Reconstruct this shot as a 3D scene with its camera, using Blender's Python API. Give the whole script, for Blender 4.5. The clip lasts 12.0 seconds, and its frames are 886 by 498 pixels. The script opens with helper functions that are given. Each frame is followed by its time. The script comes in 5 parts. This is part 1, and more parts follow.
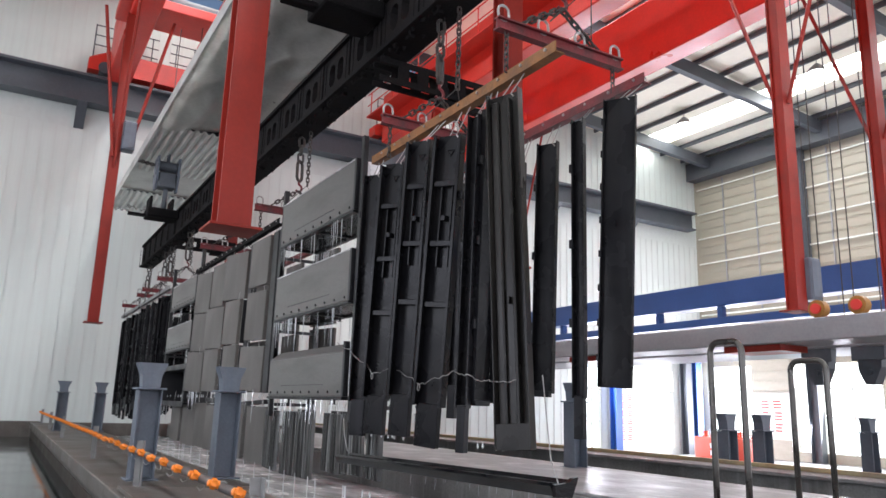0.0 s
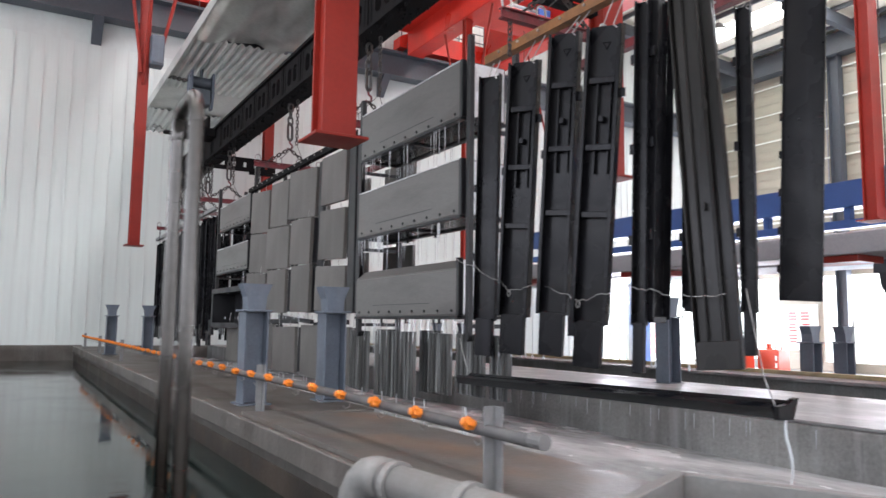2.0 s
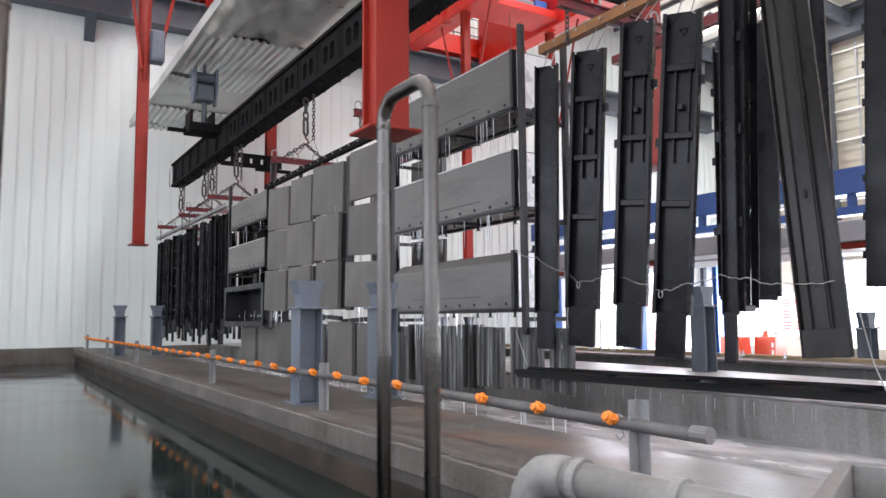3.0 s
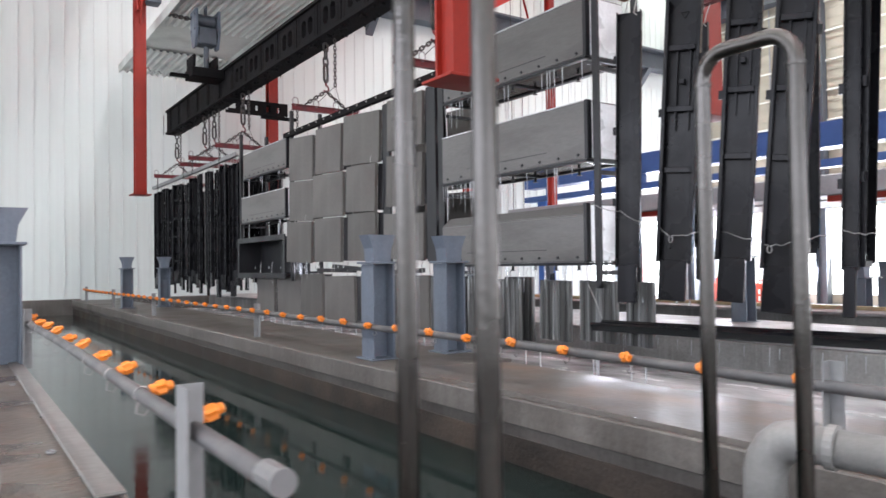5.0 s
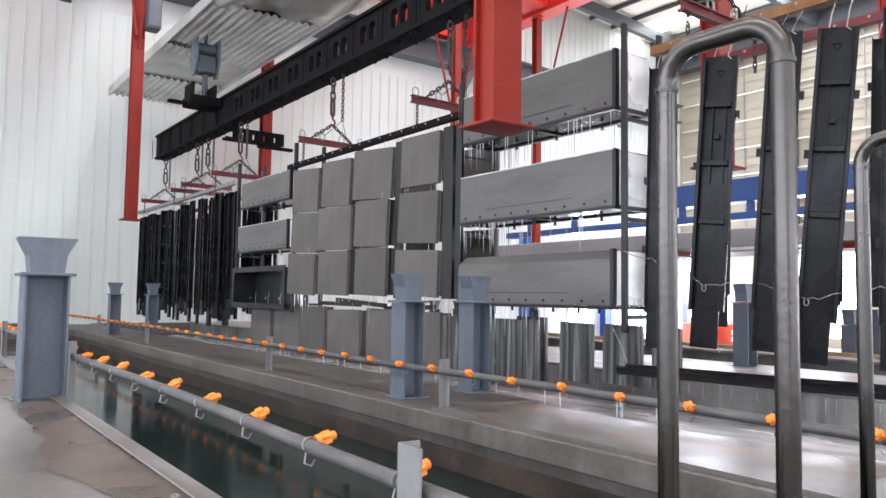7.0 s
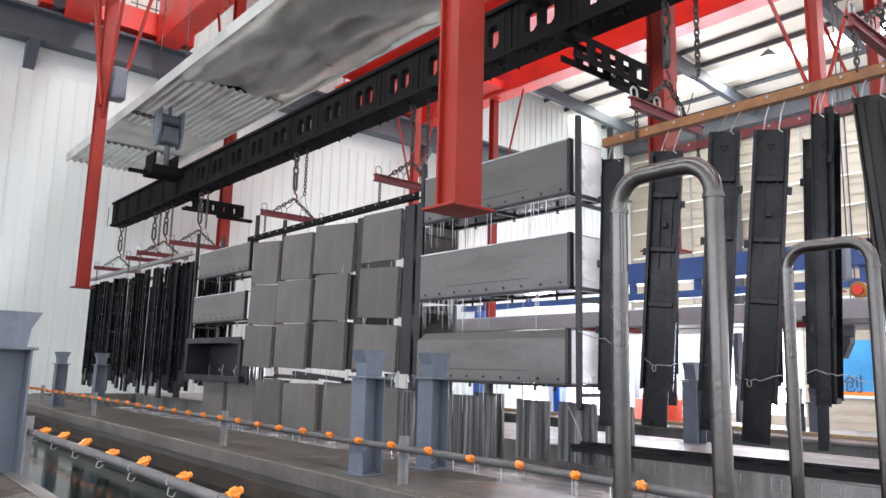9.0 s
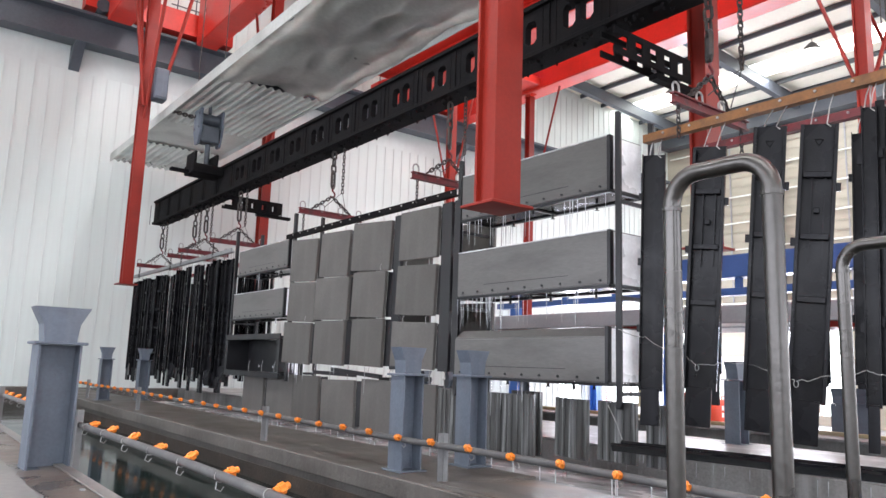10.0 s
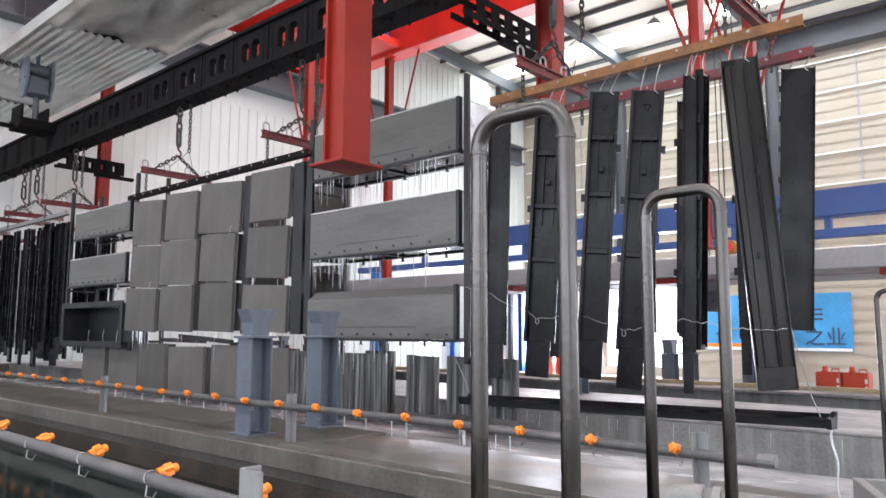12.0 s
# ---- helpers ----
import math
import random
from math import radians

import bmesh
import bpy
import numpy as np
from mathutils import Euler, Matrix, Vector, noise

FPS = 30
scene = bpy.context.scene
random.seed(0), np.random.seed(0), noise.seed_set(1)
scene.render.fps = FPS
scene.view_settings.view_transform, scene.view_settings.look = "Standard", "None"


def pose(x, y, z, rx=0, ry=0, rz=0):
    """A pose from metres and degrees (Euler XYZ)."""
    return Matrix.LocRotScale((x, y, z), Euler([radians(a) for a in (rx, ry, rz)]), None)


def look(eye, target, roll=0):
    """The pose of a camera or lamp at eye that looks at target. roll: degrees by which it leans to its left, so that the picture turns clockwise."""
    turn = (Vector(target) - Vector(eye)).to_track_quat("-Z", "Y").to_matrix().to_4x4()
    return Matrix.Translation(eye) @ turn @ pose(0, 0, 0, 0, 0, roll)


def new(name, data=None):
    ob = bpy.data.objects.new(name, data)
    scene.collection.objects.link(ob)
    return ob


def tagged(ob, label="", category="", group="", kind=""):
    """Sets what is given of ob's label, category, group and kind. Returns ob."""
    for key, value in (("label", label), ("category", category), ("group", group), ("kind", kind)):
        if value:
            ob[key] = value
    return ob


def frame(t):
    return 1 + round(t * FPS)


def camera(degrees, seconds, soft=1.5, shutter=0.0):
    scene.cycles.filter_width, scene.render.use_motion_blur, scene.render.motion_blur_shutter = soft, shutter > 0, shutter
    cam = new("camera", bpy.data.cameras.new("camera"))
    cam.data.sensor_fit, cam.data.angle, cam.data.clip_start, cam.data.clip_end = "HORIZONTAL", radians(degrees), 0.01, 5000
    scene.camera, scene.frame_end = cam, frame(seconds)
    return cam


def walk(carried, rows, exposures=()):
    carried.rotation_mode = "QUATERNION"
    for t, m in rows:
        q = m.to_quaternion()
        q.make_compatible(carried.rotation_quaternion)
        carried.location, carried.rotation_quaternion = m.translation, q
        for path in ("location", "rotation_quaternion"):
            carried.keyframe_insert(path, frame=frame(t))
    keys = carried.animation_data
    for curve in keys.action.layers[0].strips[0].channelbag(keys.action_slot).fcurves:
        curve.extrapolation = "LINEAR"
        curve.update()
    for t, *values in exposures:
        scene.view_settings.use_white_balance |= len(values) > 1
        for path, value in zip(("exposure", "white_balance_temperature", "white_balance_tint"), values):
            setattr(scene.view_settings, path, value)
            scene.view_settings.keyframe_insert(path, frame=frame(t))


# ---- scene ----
cam = camera(62.4, 12.0, shutter=0.5)
EXPOSURES = [(0.0, -0.32), (1.0, -0.40), (1.5, -0.30), (2.5, -0.13), (4.5, 0.03), (6.5, 0.12), (8.5, 0.13), (9.5, 0.06), (12.0, 0.01)]
PATH = [
    (0, (-0.109, 0.24, 1.88), (0.882, 1.924, 2.304), 1.7),
    (0.5, (-0.272, 0.413, 1.878), (0.764, 2.079, 2.27), 2.7),
    (1, (-0.472, 0.721, 1.856), (0.579, 2.395, 2.162), 1.6),
    (1.5, (-0.603, 1.012, 1.843), (0.448, 2.695, 2.098), 0.2),
    (2, (-0.798, 1.212, 1.871), (0.209, 2.928, 2.077), 0.7),
    (2.5, (-1.109, 1.431, 1.871), (-0.088, 3.14, 2.066), -0.1),
    (4.5, (-1.782, 2.110, 1.895), (-0.636, 3.744, 2.029), 0.2),
    (5, (-2.043, 2.24, 1.944), (-0.923, 3.897, 1.99), -0.8),
    (5.5, (-2.188, 2.380, 1.941), (-1.096, 4.054, 1.994), -0.6),
    (6, (-2.310, 2.472, 1.973), (-1.191, 4.127, 2.067), 1.1),
    (6.5, (-2.462, 2.498, 2.003), (-1.278, 4.106, 2.111), 0.5),
    (8.3, (-2.721, 2.422, 2.065), (-1.502, 3.988, 2.312), 2.4),
    (8.5, (-2.737, 2.400, 2.067), (-1.496, 3.943, 2.343), 2.4),
    (9, (-2.756, 2.365, 2.070), (-1.486, 3.875, 2.395), 1.5),
    (9.5, (-2.780, 2.368, 2.071), (-1.518, 3.884, 2.401), 1.7),
    (10, (-2.784, 2.390, 2.072), (-1.587, 3.960, 2.387), 1.9),
    (10.5, (-2.751, 2.372, 2.064), (-1.474, 3.881, 2.366), 1.9),
    (11, (-2.708, 2.338, 2.059), (-1.323, 3.752, 2.346), 1.0),
    (11.5, (-2.684, 2.317, 2.044), (-1.232, 3.666, 2.308), 0.1),
    (12, (-2.683, 2.314, 2.022), (-1.203, 3.640, 2.250), 0.2),
]
walk(cam, [(t, look(eye, target, roll)) for t, eye, target, roll in PATH], exposures=EXPOSURES)


# ---- world and light ----
world = bpy.data.worlds.new("sky")
scene.world = world
world.use_nodes = True
wn = world.node_tree.nodes
sky = wn.new("ShaderNodeTexSky")
sky.sky_type, sky.sun_disc, sky.sun_elevation, sky.sun_rotation = "NISHITA", False, radians(50), radians(100)
world.node_tree.links.new(sky.outputs[0], wn["Background"].inputs[0])
wn["Background"].inputs[1].default_value = 0.12
sun = new("sun", bpy.data.lights.new("sun", "SUN"))
sun.data.energy, sun.data.angle, sun.data.color = 1.0, radians(10), (1, 0.96, 0.9)
sun.matrix_world = look((60, 10, 70), (0, 5, 0))


def area_lamp(name, centre, target, sx, sy, power, color=(1, 1, 1)):
    lamp = bpy.data.lights.new(name, "AREA")
    lamp.shape, lamp.size, lamp.size_y, lamp.energy, lamp.color = "RECTANGLE", sx, sy, power, color
    ob = new(name, lamp)
    ob.matrix_world = look(centre, target)
    return ob


# The strips at -8 and 4 are unseen, added for more light from above.
SKYLIGHT_X = (-8.0, 4.0, 15.5, 27.0)
SKYLIGHT_POWER = 1880
DAY = (0.95, 0.96, 1.10)

# ---- materials ----


def material(name, color, rough=0.5, metal=0.0, var=0.25, scale=3.0, fine=40.0, bump=0.1, stain=None, stain_amount=0.4, stain_scale=1.2, spec=0.5, stretch=(1, 1, 1), island=0.0, streak=None, streak_amount=0.5, streak_size=9.0):
    m = bpy.data.materials.new(name)
    m.use_nodes = True
    nt, n = m.node_tree, m.node_tree.nodes
    b = n["Principled BSDF"]
    tc = n.new("ShaderNodeTexCoord")
    mp = n.new("ShaderNodeMapping")
    mp.inputs["Scale"].default_value = stretch
    nt.links.new(tc.outputs["Object"], mp.inputs[0])

    def tex(sc, detail):
        t = n.new("ShaderNodeTexNoise")
        t.inputs["Scale"].default_value, t.inputs["Detail"].default_value = sc, detail
        nt.links.new(mp.outputs[0], t.inputs["Vector"])
        return t

    def ramp(src, lo, hi, a, c):
        r = n.new("ShaderNodeMapRange")
        r.inputs[1].default_value, r.inputs[2].default_value, r.inputs[3].default_value, r.inputs[4].default_value = lo, hi, a, c
        nt.links.new(src, r.inputs[0])
        return r.outputs[0]

    big, small = tex(scale, 4), tex(fine, 3)
    hue = n.new("ShaderNodeHueSaturation")
    hue.inputs["Color"].default_value = (*color, 1)
    add = n.new("ShaderNodeMath")
    add.operation = "ADD"
    nt.links.new(ramp(big.outputs[0], 0.25, 0.75, 1 - var, 1 + var), add.inputs[0])
    nt.links.new(ramp(small.outputs[0], 0.3, 0.7, -var * 0.4, var * 0.4), add.inputs[1])
    value = add.outputs[0]
    if island:
        info = n.new("ShaderNodeObjectInfo")
        mul = n.new("ShaderNodeMath")
        mul.operation = "MULTIPLY"
        nt.links.new(ramp(info.outputs["Random"], 0, 1, 1 - island, 1 + island), mul.inputs[0])
        nt.links.new(value, mul.inputs[1])
        value = mul.outputs[0]
    nt.links.new(value, hue.inputs["Value"])
    out = hue.outputs[0]
    if stain:
        mix = n.new("ShaderNodeMixRGB")
        mix.inputs[2].default_value = (*stain, 1)
        st = tex(stain_scale, 6)
        nt.links.new(ramp(st.outputs[0], 0.48, 0.68, 0, stain_amount), mix.inputs[0])
        nt.links.new(out, mix.inputs[1])
        out = mix.outputs[0]
    if streak:
        ms = n.new("ShaderNodeMapping")
        ms.inputs["Scale"].default_value = (1, 1, 0.05)
        nt.links.new(tc.outputs["Object"], ms.inputs[0])
        sn = n.new("ShaderNodeTexNoise")
        sn.inputs["Scale"].default_value, sn.inputs["Detail"].default_value = streak_size, 5
        nt.links.new(ms.outputs[0], sn.inputs["Vector"])
        mx = n.new("ShaderNodeMixRGB")
        mx.inputs[2].default_value = (*streak, 1)
        nt.links.new(ramp(sn.outputs[0], 0.5, 0.72, 0, streak_amount), mx.inputs[0])
        nt.links.new(out, mx.inputs[1])
        out = mx.outputs[0]
    nt.links.new(out, b.inputs["Base Color"])
    nt.links.new(ramp(big.outputs[0], 0.3, 0.7, max(rough - 0.1, 0.02), min(rough + 0.12, 1)), b.inputs["Roughness"])
    b.inputs["Metallic"].default_value = metal
    b.inputs["Specular IOR Level"].default_value = spec
    if bump:
        bp = n.new("ShaderNodeBump")
        bp.inputs["Strength"].default_value, bp.inputs["Distance"].default_value = bump, 0.02
        nt.links.new(small.outputs[0], bp.inputs["Height"])
        nt.links.new(bp.outputs[0], b.inputs["Normal"])
    return m


def glowing(name, color, strength):
    m = bpy.data.materials.new(name)
    m.use_nodes = True
    b = m.node_tree.nodes["Principled BSDF"]
    b.inputs["Base Color"].default_value = (0.8, 0.8, 0.8, 1)
    b.inputs["Emission Color"].default_value, b.inputs["Emission Strength"].default_value = (*color, 1), strength
    return m


WALL = material("wall_sheet", (0.645, 0.695, 0.67), 0.42, 0, 0.07, 0.3, 6, 0.03, (0.42, 0.43, 0.42), 0.4, 0.22, streak=(0.55, 0.56, 0.54), streak_amount=0.3, streak_size=4)
CLAD = material("cladding", (0.42, 0.39, 0.31), 0.5, 0, 0.1, 0.4, 6, 0.03, (0.30, 0.28, 0.23), 0.4, 0.5)
ROOFM = material("roof_sheet", (0.86, 0.82, 0.70), 0.55, 0, 0.06, 0.4, 6, 0.03)
CONCRETE = material("concrete", (0.24, 0.235, 0.225), 0.65, 0, 0.32, 1.3, 30, 0.4, (0.085, 0.08, 0.075), 0.7, 1.0, 0.5, streak=(0.42, 0.42, 0.41), streak_amount=0.4)
RIM = material("tank_lining", (0.112, 0.10, 0.088), 0.5, 0, 0.32, 1.6, 26, 0.25, (0.05, 0.038, 0.03), 0.7, 1.1, 0.5, streak=(0.19, 0.175, 0.16), streak_amount=0.35)
# Orange patches stand for rust and for painted reflections of the red crane.
APRON = material("apron_plate", (0.135, 0.122, 0.11), 0.42, 0, 0.25, 1.4, 25, 0.12, (0.30, 0.15, 0.075), 0.55, 0.8, 0.3)
RED = material("crane_red", (0.64, 0.034, 0.02), 0.35, 0, 0.12, 0.7, 12, 0.03, (0.35, 0.03, 0.02), 0.4, 0.8)
MAST = material("mast_red", (0.275, 0.019, 0.010), 0.45, 0, 0.14, 1.2, 24, 0.05, (0.15, 0.016, 0.010), 0.5, 1.4, 0.35, streak=(0.20, 0.02, 0.014), streak_amount=0.4)
SPREAD = material("spreader_red", (0.15, 0.014, 0.018), 0.5, 0, 0.35, 4, 40, 0.2, (0.05, 0.02, 0.02), 0.7, 6)
BLACK = material("flight_bar_black", (0.009, 0.0082, 0.009), 0.85, 0, 0.5, 3, 30, 0.25, (0.014, 0.011, 0.009), 0.6, 3, 0.12)
STEELBLUE = material("post_blue_grey", (0.115, 0.137, 0.172), 0.5, 0, 0.2, 3, 40, 0.1, (0.065, 0.068, 0.075), 0.55, 3, 0.5, streak=(0.18, 0.195, 0.215), streak_amount=0.35)
GREYPAINT = material("grey_paint", (0.225, 0.225, 0.225), 0.5, 0, 0.18, 3, 30, 0.06, (0.12, 0.115, 0.11), 0.45, 3)
TRAYM = material("galvanised", (0.62, 0.63, 0.60), 0.34, 0.35, 0.16, 0.5, 14, 0.06, (0.27, 0.27, 0.255), 0.65, 0.6)
PHOS = material("phosphated_sheet", (0.112, 0.104, 0.096), 0.42, 0.0, 0.18, 0.8, 45, 0.03, (0.065, 0.06, 0.055), 0.6, 0.9, 0.35, (1, 0.5, 0.6), 0.2, streak=(0.165, 0.158, 0.148), streak_amount=0.2, streak_size=7)
BOXM = material("phosphated_box", (0.122, 0.117, 0.111), 0.34, 0.0, 0.2, 0.8, 45, 0.03, (0.036, 0.034, 0.031), 0.75, 1.5, 0.45, (1, 0.3, 1.6), 0.1)
# Near-white base paints reflected window light onto the box ends and top edges.
GLAREM = material("painted_glare", (0.82, 0.83, 0.84), 0.25, 0.2, 0.15, 2, 30, 0.06, (0.40, 0.40, 0.40), 0.5, 2.5)
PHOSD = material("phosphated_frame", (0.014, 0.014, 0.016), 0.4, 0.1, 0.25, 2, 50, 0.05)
WETSHEET = material("wet_sheet", (0.075, 0.075, 0.073), 0.2, 0.1, 0.3, 2.0, 30, 0.08, (0.16, 0.16, 0.155), 0.5, 3.0, 0.6, (3, 3, 0.15), 0.2, streak=(0.42, 0.43, 0.43), streak_amount=0.6, streak_size=16)
ECOAT = material("black_channel", (0.0065, 0.0064, 0.0078), 0.26, 0.0, 0.4, 2.5, 60, 0.06, (0.0145, 0.0135, 0.0135), 0.6, 3, 0.17, (1, 1, 1), 0.3, streak=(0.023, 0.023, 0.027), streak_amount=0.45)
BROWNCOAT = material("brown_black_channel", (0.0125, 0.0112, 0.0102), 0.28, 0.0, 0.3, 2.5, 60, 0.05, (0.024, 0.022, 0.020), 0.6, 1.5, 0.22, (1, 1, 0.3), streak=(0.038, 0.036, 0.034), streak_amount=0.4)
STAINLESS = material("stainless_pipe", (0.097, 0.092, 0.086), 0.3, 1.0, 0.16, 4, 60, 0.05, (0.09, 0.085, 0.08), 0.5, 5)
PVC = material("grey_pvc", (0.085, 0.083, 0.083), 0.5, 0, 0.2, 3, 50, 0.1, (0.16, 0.15, 0.14), 0.5, 5)
PVCL = material("light_grey_pvc", (0.42, 0.42, 0.41), 0.5, 0, 0.12, 3, 50, 0.06, (0.25, 0.24, 0.22), 0.4, 4)
PIPEG = material("grey_drain_pipe", (0.22, 0.215, 0.205), 0.5, 0, 0.2, 4, 50, 0.1, (0.12, 0.11, 0.10), 0.5, 4)
CAPM = material("cap_plastic", (0.15, 0.147, 0.145), 0.5, 0, 0.15, 4, 50, 0.06)
SCALE = material("waterline_scale", (0.035, 0.026, 0.02), 0.6, 0, 0.5, 3, 40, 0.3, (0.10, 0.07, 0.05), 0.6, 2)
GLOSSB = material("wet_black_beam", (0.006, 0.0065, 0.008), 0.12, 0, 0.2, 3, 40, 0.05, spec=0.35)
ORANGE = material("orange_plastic", (0.86, 0.24, 0.025), 0.4, 0, 0.08, 6, 40, 0.03)
WIRE = material("wire", (0.35, 0.34, 0.33), 0.4, 0.8, 0.1, 10, 60, 0.02)
CHAIN = material("chain_steel", (0.05, 0.047, 0.045), 0.5, 0.4, 0.3, 10, 60, 0.1, (0.10, 0.06, 0.04), 0.4, 8)
ORBAR = material("rusty_bar", (0.21, 0.088, 0.026), 0.6, 0.1, 0.3, 4, 40, 0.2, (0.08, 0.038, 0.02), 0.6, 6)
BLUE = material("crane_blue", (0.03, 0.085, 0.26), 0.4, 0, 0.12, 1, 20, 0.03)
BLUEC = material("column_blue", (0.03, 0.12, 0.42), 0.45, 0, 0.1, 1, 20, 0.03)
DARKSTEEL = material("dark_girder", (0.075, 0.085, 0.10), 0.5, 0, 0.2, 0.6, 14, 0.05, (0.03, 0.03, 0.035), 0.4, 0.6)
GREYBEAM = material("grey_beam", (0.33, 0.34, 0.36), 0.45, 0.2, 0.12, 1.0, 20, 0.05)
YELLOW = material("yellow_edge", (0.43, 0.36, 0.20), 0.5, 0, 0.2, 2, 20, 0.03, (0.25, 0.23, 0.19), 0.6, 1.5)
DRUM = material("red_drum", (0.62, 0.07, 0.03), 0.4, 0, 0.1, 2, 20, 0.02)
SIGNW = material("sign_white", (0.78, 0.80, 0.74), 0.5, 0, 0.04, 2, 20, 0.0)
SIGNB = material("sign_blue", (0.05, 0.30, 0.60), 0.5, 0, 0.3, 0.6, 20, 0.0)
SIGNR = material("sign_red", (0.70, 0.05, 0.04), 0.5, 0, 0.05, 2, 20, 0.0)
SIGND = material("sign_dark", (0.05, 0.06, 0.10), 0.5, 0, 0.05, 2, 20, 0.0)
SIGNG = material("sign_green", (0.15, 0.45, 0.18), 0.5, 0, 0.05, 2, 20, 0.0)
# Pale blotches paint white highlights onto the wet grey plate.
WETPLATE = material("wet_plate_glints", (0.24, 0.24, 0.238), 0.4, 0, 0.35, 1.4, 14, 0.5, (0.50, 0.50, 0.50), 0.8, 2.6, 0.4, stretch=(1, 0.6, 1))
DECK = material("wet_deck", (0.20, 0.192, 0.182), 0.38, 0, 0.3, 0.8, 20, 0.07, (0.085, 0.07, 0.06), 0.8, 0.55)
RUSTWET = material("rusty_wet_edge", (0.105, 0.088, 0.074), 0.3, 0, 0.4, 2.2, 30, 0.12, (0.05, 0.038, 0.03), 0.7, 2.4, 0.5, streak=(0.19, 0.09, 0.045), streak_amount=0.3)
REELM = material("reel_ochre", (0.33, 0.16, 0.03), 0.5, 0, 0.2, 3, 20, 0.03, (0.15, 0.07, 0.02), 0.5, 4)
GLOW = glowing("daylight_outside", (0.93, 0.98, 1.0), 4.0)
SKYG = glowing("skylight_sheet", (0.97, 1.0, 0.98), 12.0)
LAMPG = glowing("lamp_glass", (1.0, 1.0, 0.95), 6.0)

WATER = material("dark_water", (0.010, 0.017, 0.015), 0.02, 0, 0.1, 1, 5, 0.035, None)
WATER.node_tree.nodes["Principled BSDF"].inputs["IOR"].default_value = 1.33
# White patches stand for foam and for window glare painted in.
FOAM = material("foam_with_glare", (0.45, 0.47, 0.47), 0.2, 0, 0.35, 2.2, 9, 0.35, (0.95, 0.97, 0.98), 0.95, 0.9, stretch=(1.3, 0.6, 1))
DRIP = bpy.data.materials.new("falling_water")
DRIP.use_nodes = True
DRIP.node_tree.nodes["Principled BSDF"].inputs["Base Color"].default_value = (0.85, 0.88, 0.9, 1)
DRIP.node_tree.nodes["Principled BSDF"].inputs["Roughness"].default_value = 0.1
DRIP.node_tree.nodes["Principled BSDF"].inputs["Transmission Weight"].default_value = 0.5

# ---- builders ----
ORIGIN = {}


def thing(name, at, label, category, group="", kind=""):
    ob = new(name)
    ob.location = at
    ORIGIN[ob] = Vector(at)
    ob.empty_display_size = 0.1
    return tagged(ob, label, category, group, kind)


def finish(name, bm, mat):
    me = bpy.data.meshes.new(name)
    bmesh.ops.recalc_face_normals(bm, faces=bm.faces)
    bm.to_mesh(me)
    bm.free()
    me.materials.append(mat)
    return me


def part(name, bm, mat, parent, label="", smooth=False):
    o = ORIGIN[parent]
    bmesh.ops.translate(bm, vec=-o, verts=bm.verts)
    me = finish(name, bm, mat)
    if smooth:
        for p in me.polygons:
            p.use_smooth = True
    ob = new(name, me)
    ob.parent = parent
    ORIGIN[ob] = o
    if label:
        ob["label"] = label
    return ob


def solo(name, bm, mat, at, label, category, group="", kind="", smooth=False):
    bmesh.ops.translate(bm, vec=-Vector(at), verts=bm.verts)
    me = finish(name, bm, mat)
    if smooth:
        for p in me.polygons:
            p.use_smooth = True
    ob = new(name, me)
    ob.location = at
    ORIGIN[ob] = Vector(at)
    return tagged(ob, label, category, group, kind)


def B():
    return bmesh.new()


def box(bm, a, b, bevel=0.0, m=None):
    """An axis-aligned box from corner a to corner b, turned by m."""
    v = [bm.verts.new((x, y, z)) for x in (a[0], b[0]) for y in (a[1], b[1]) for z in (a[2], b[2])]
    fs = [bm.faces.new([v[i] for i in q]) for q in ((0, 1, 3, 2), (4, 6, 7, 5), (0, 4, 5, 1), (2, 3, 7, 6), (0, 2, 6, 4), (1, 5, 7, 3))]
    if m is not None:
        bmesh.ops.transform(bm, matrix=m, verts=v)
    if bevel:
        bmesh.ops.bevel(bm, geom=list({e for f in fs for e in f.edges}), offset=bevel, segments=1, affect="EDGES")
    return bm


def tube(bm, pts, r, seg=10, closed=False, caps=True):
    """A round bar along the points."""
    pts = [Vector(p) for p in pts]
    n = len(pts)
    rings = []
    prev = None
    for i, p in enumerate(pts):
        if closed:
            d = (pts[(i + 1) % n] - pts[i - 1]).normalized()
        else:
            d = (pts[min(i + 1, n - 1)] - pts[max(i - 1, 0)]).normalized()
        if prev is None:
            u = d.orthogonal().normalized()
        else:
            u = (prev - d * prev.dot(d)).normalized()
        prev = u
        w = d.cross(u)
        rr = r[i] if isinstance(r, (list, tuple)) else r
        rings.append([bm.verts.new(p + rr * (math.cos(2 * math.pi * k / seg) * u + math.sin(2 * math.pi * k / seg) * w)) for k in range(seg)])
    for i in range(n if closed else n - 1):
        a, b = rings[i], rings[(i + 1) % n]
        for k in range(seg):
            bm.faces.new((a[k], a[(k + 1) % seg], b[(k + 1) % seg], b[k]))
    if caps and not closed:
        bm.faces.new(rings[0][::-1])
        bm.faces.new(rings[-1])
    return bm


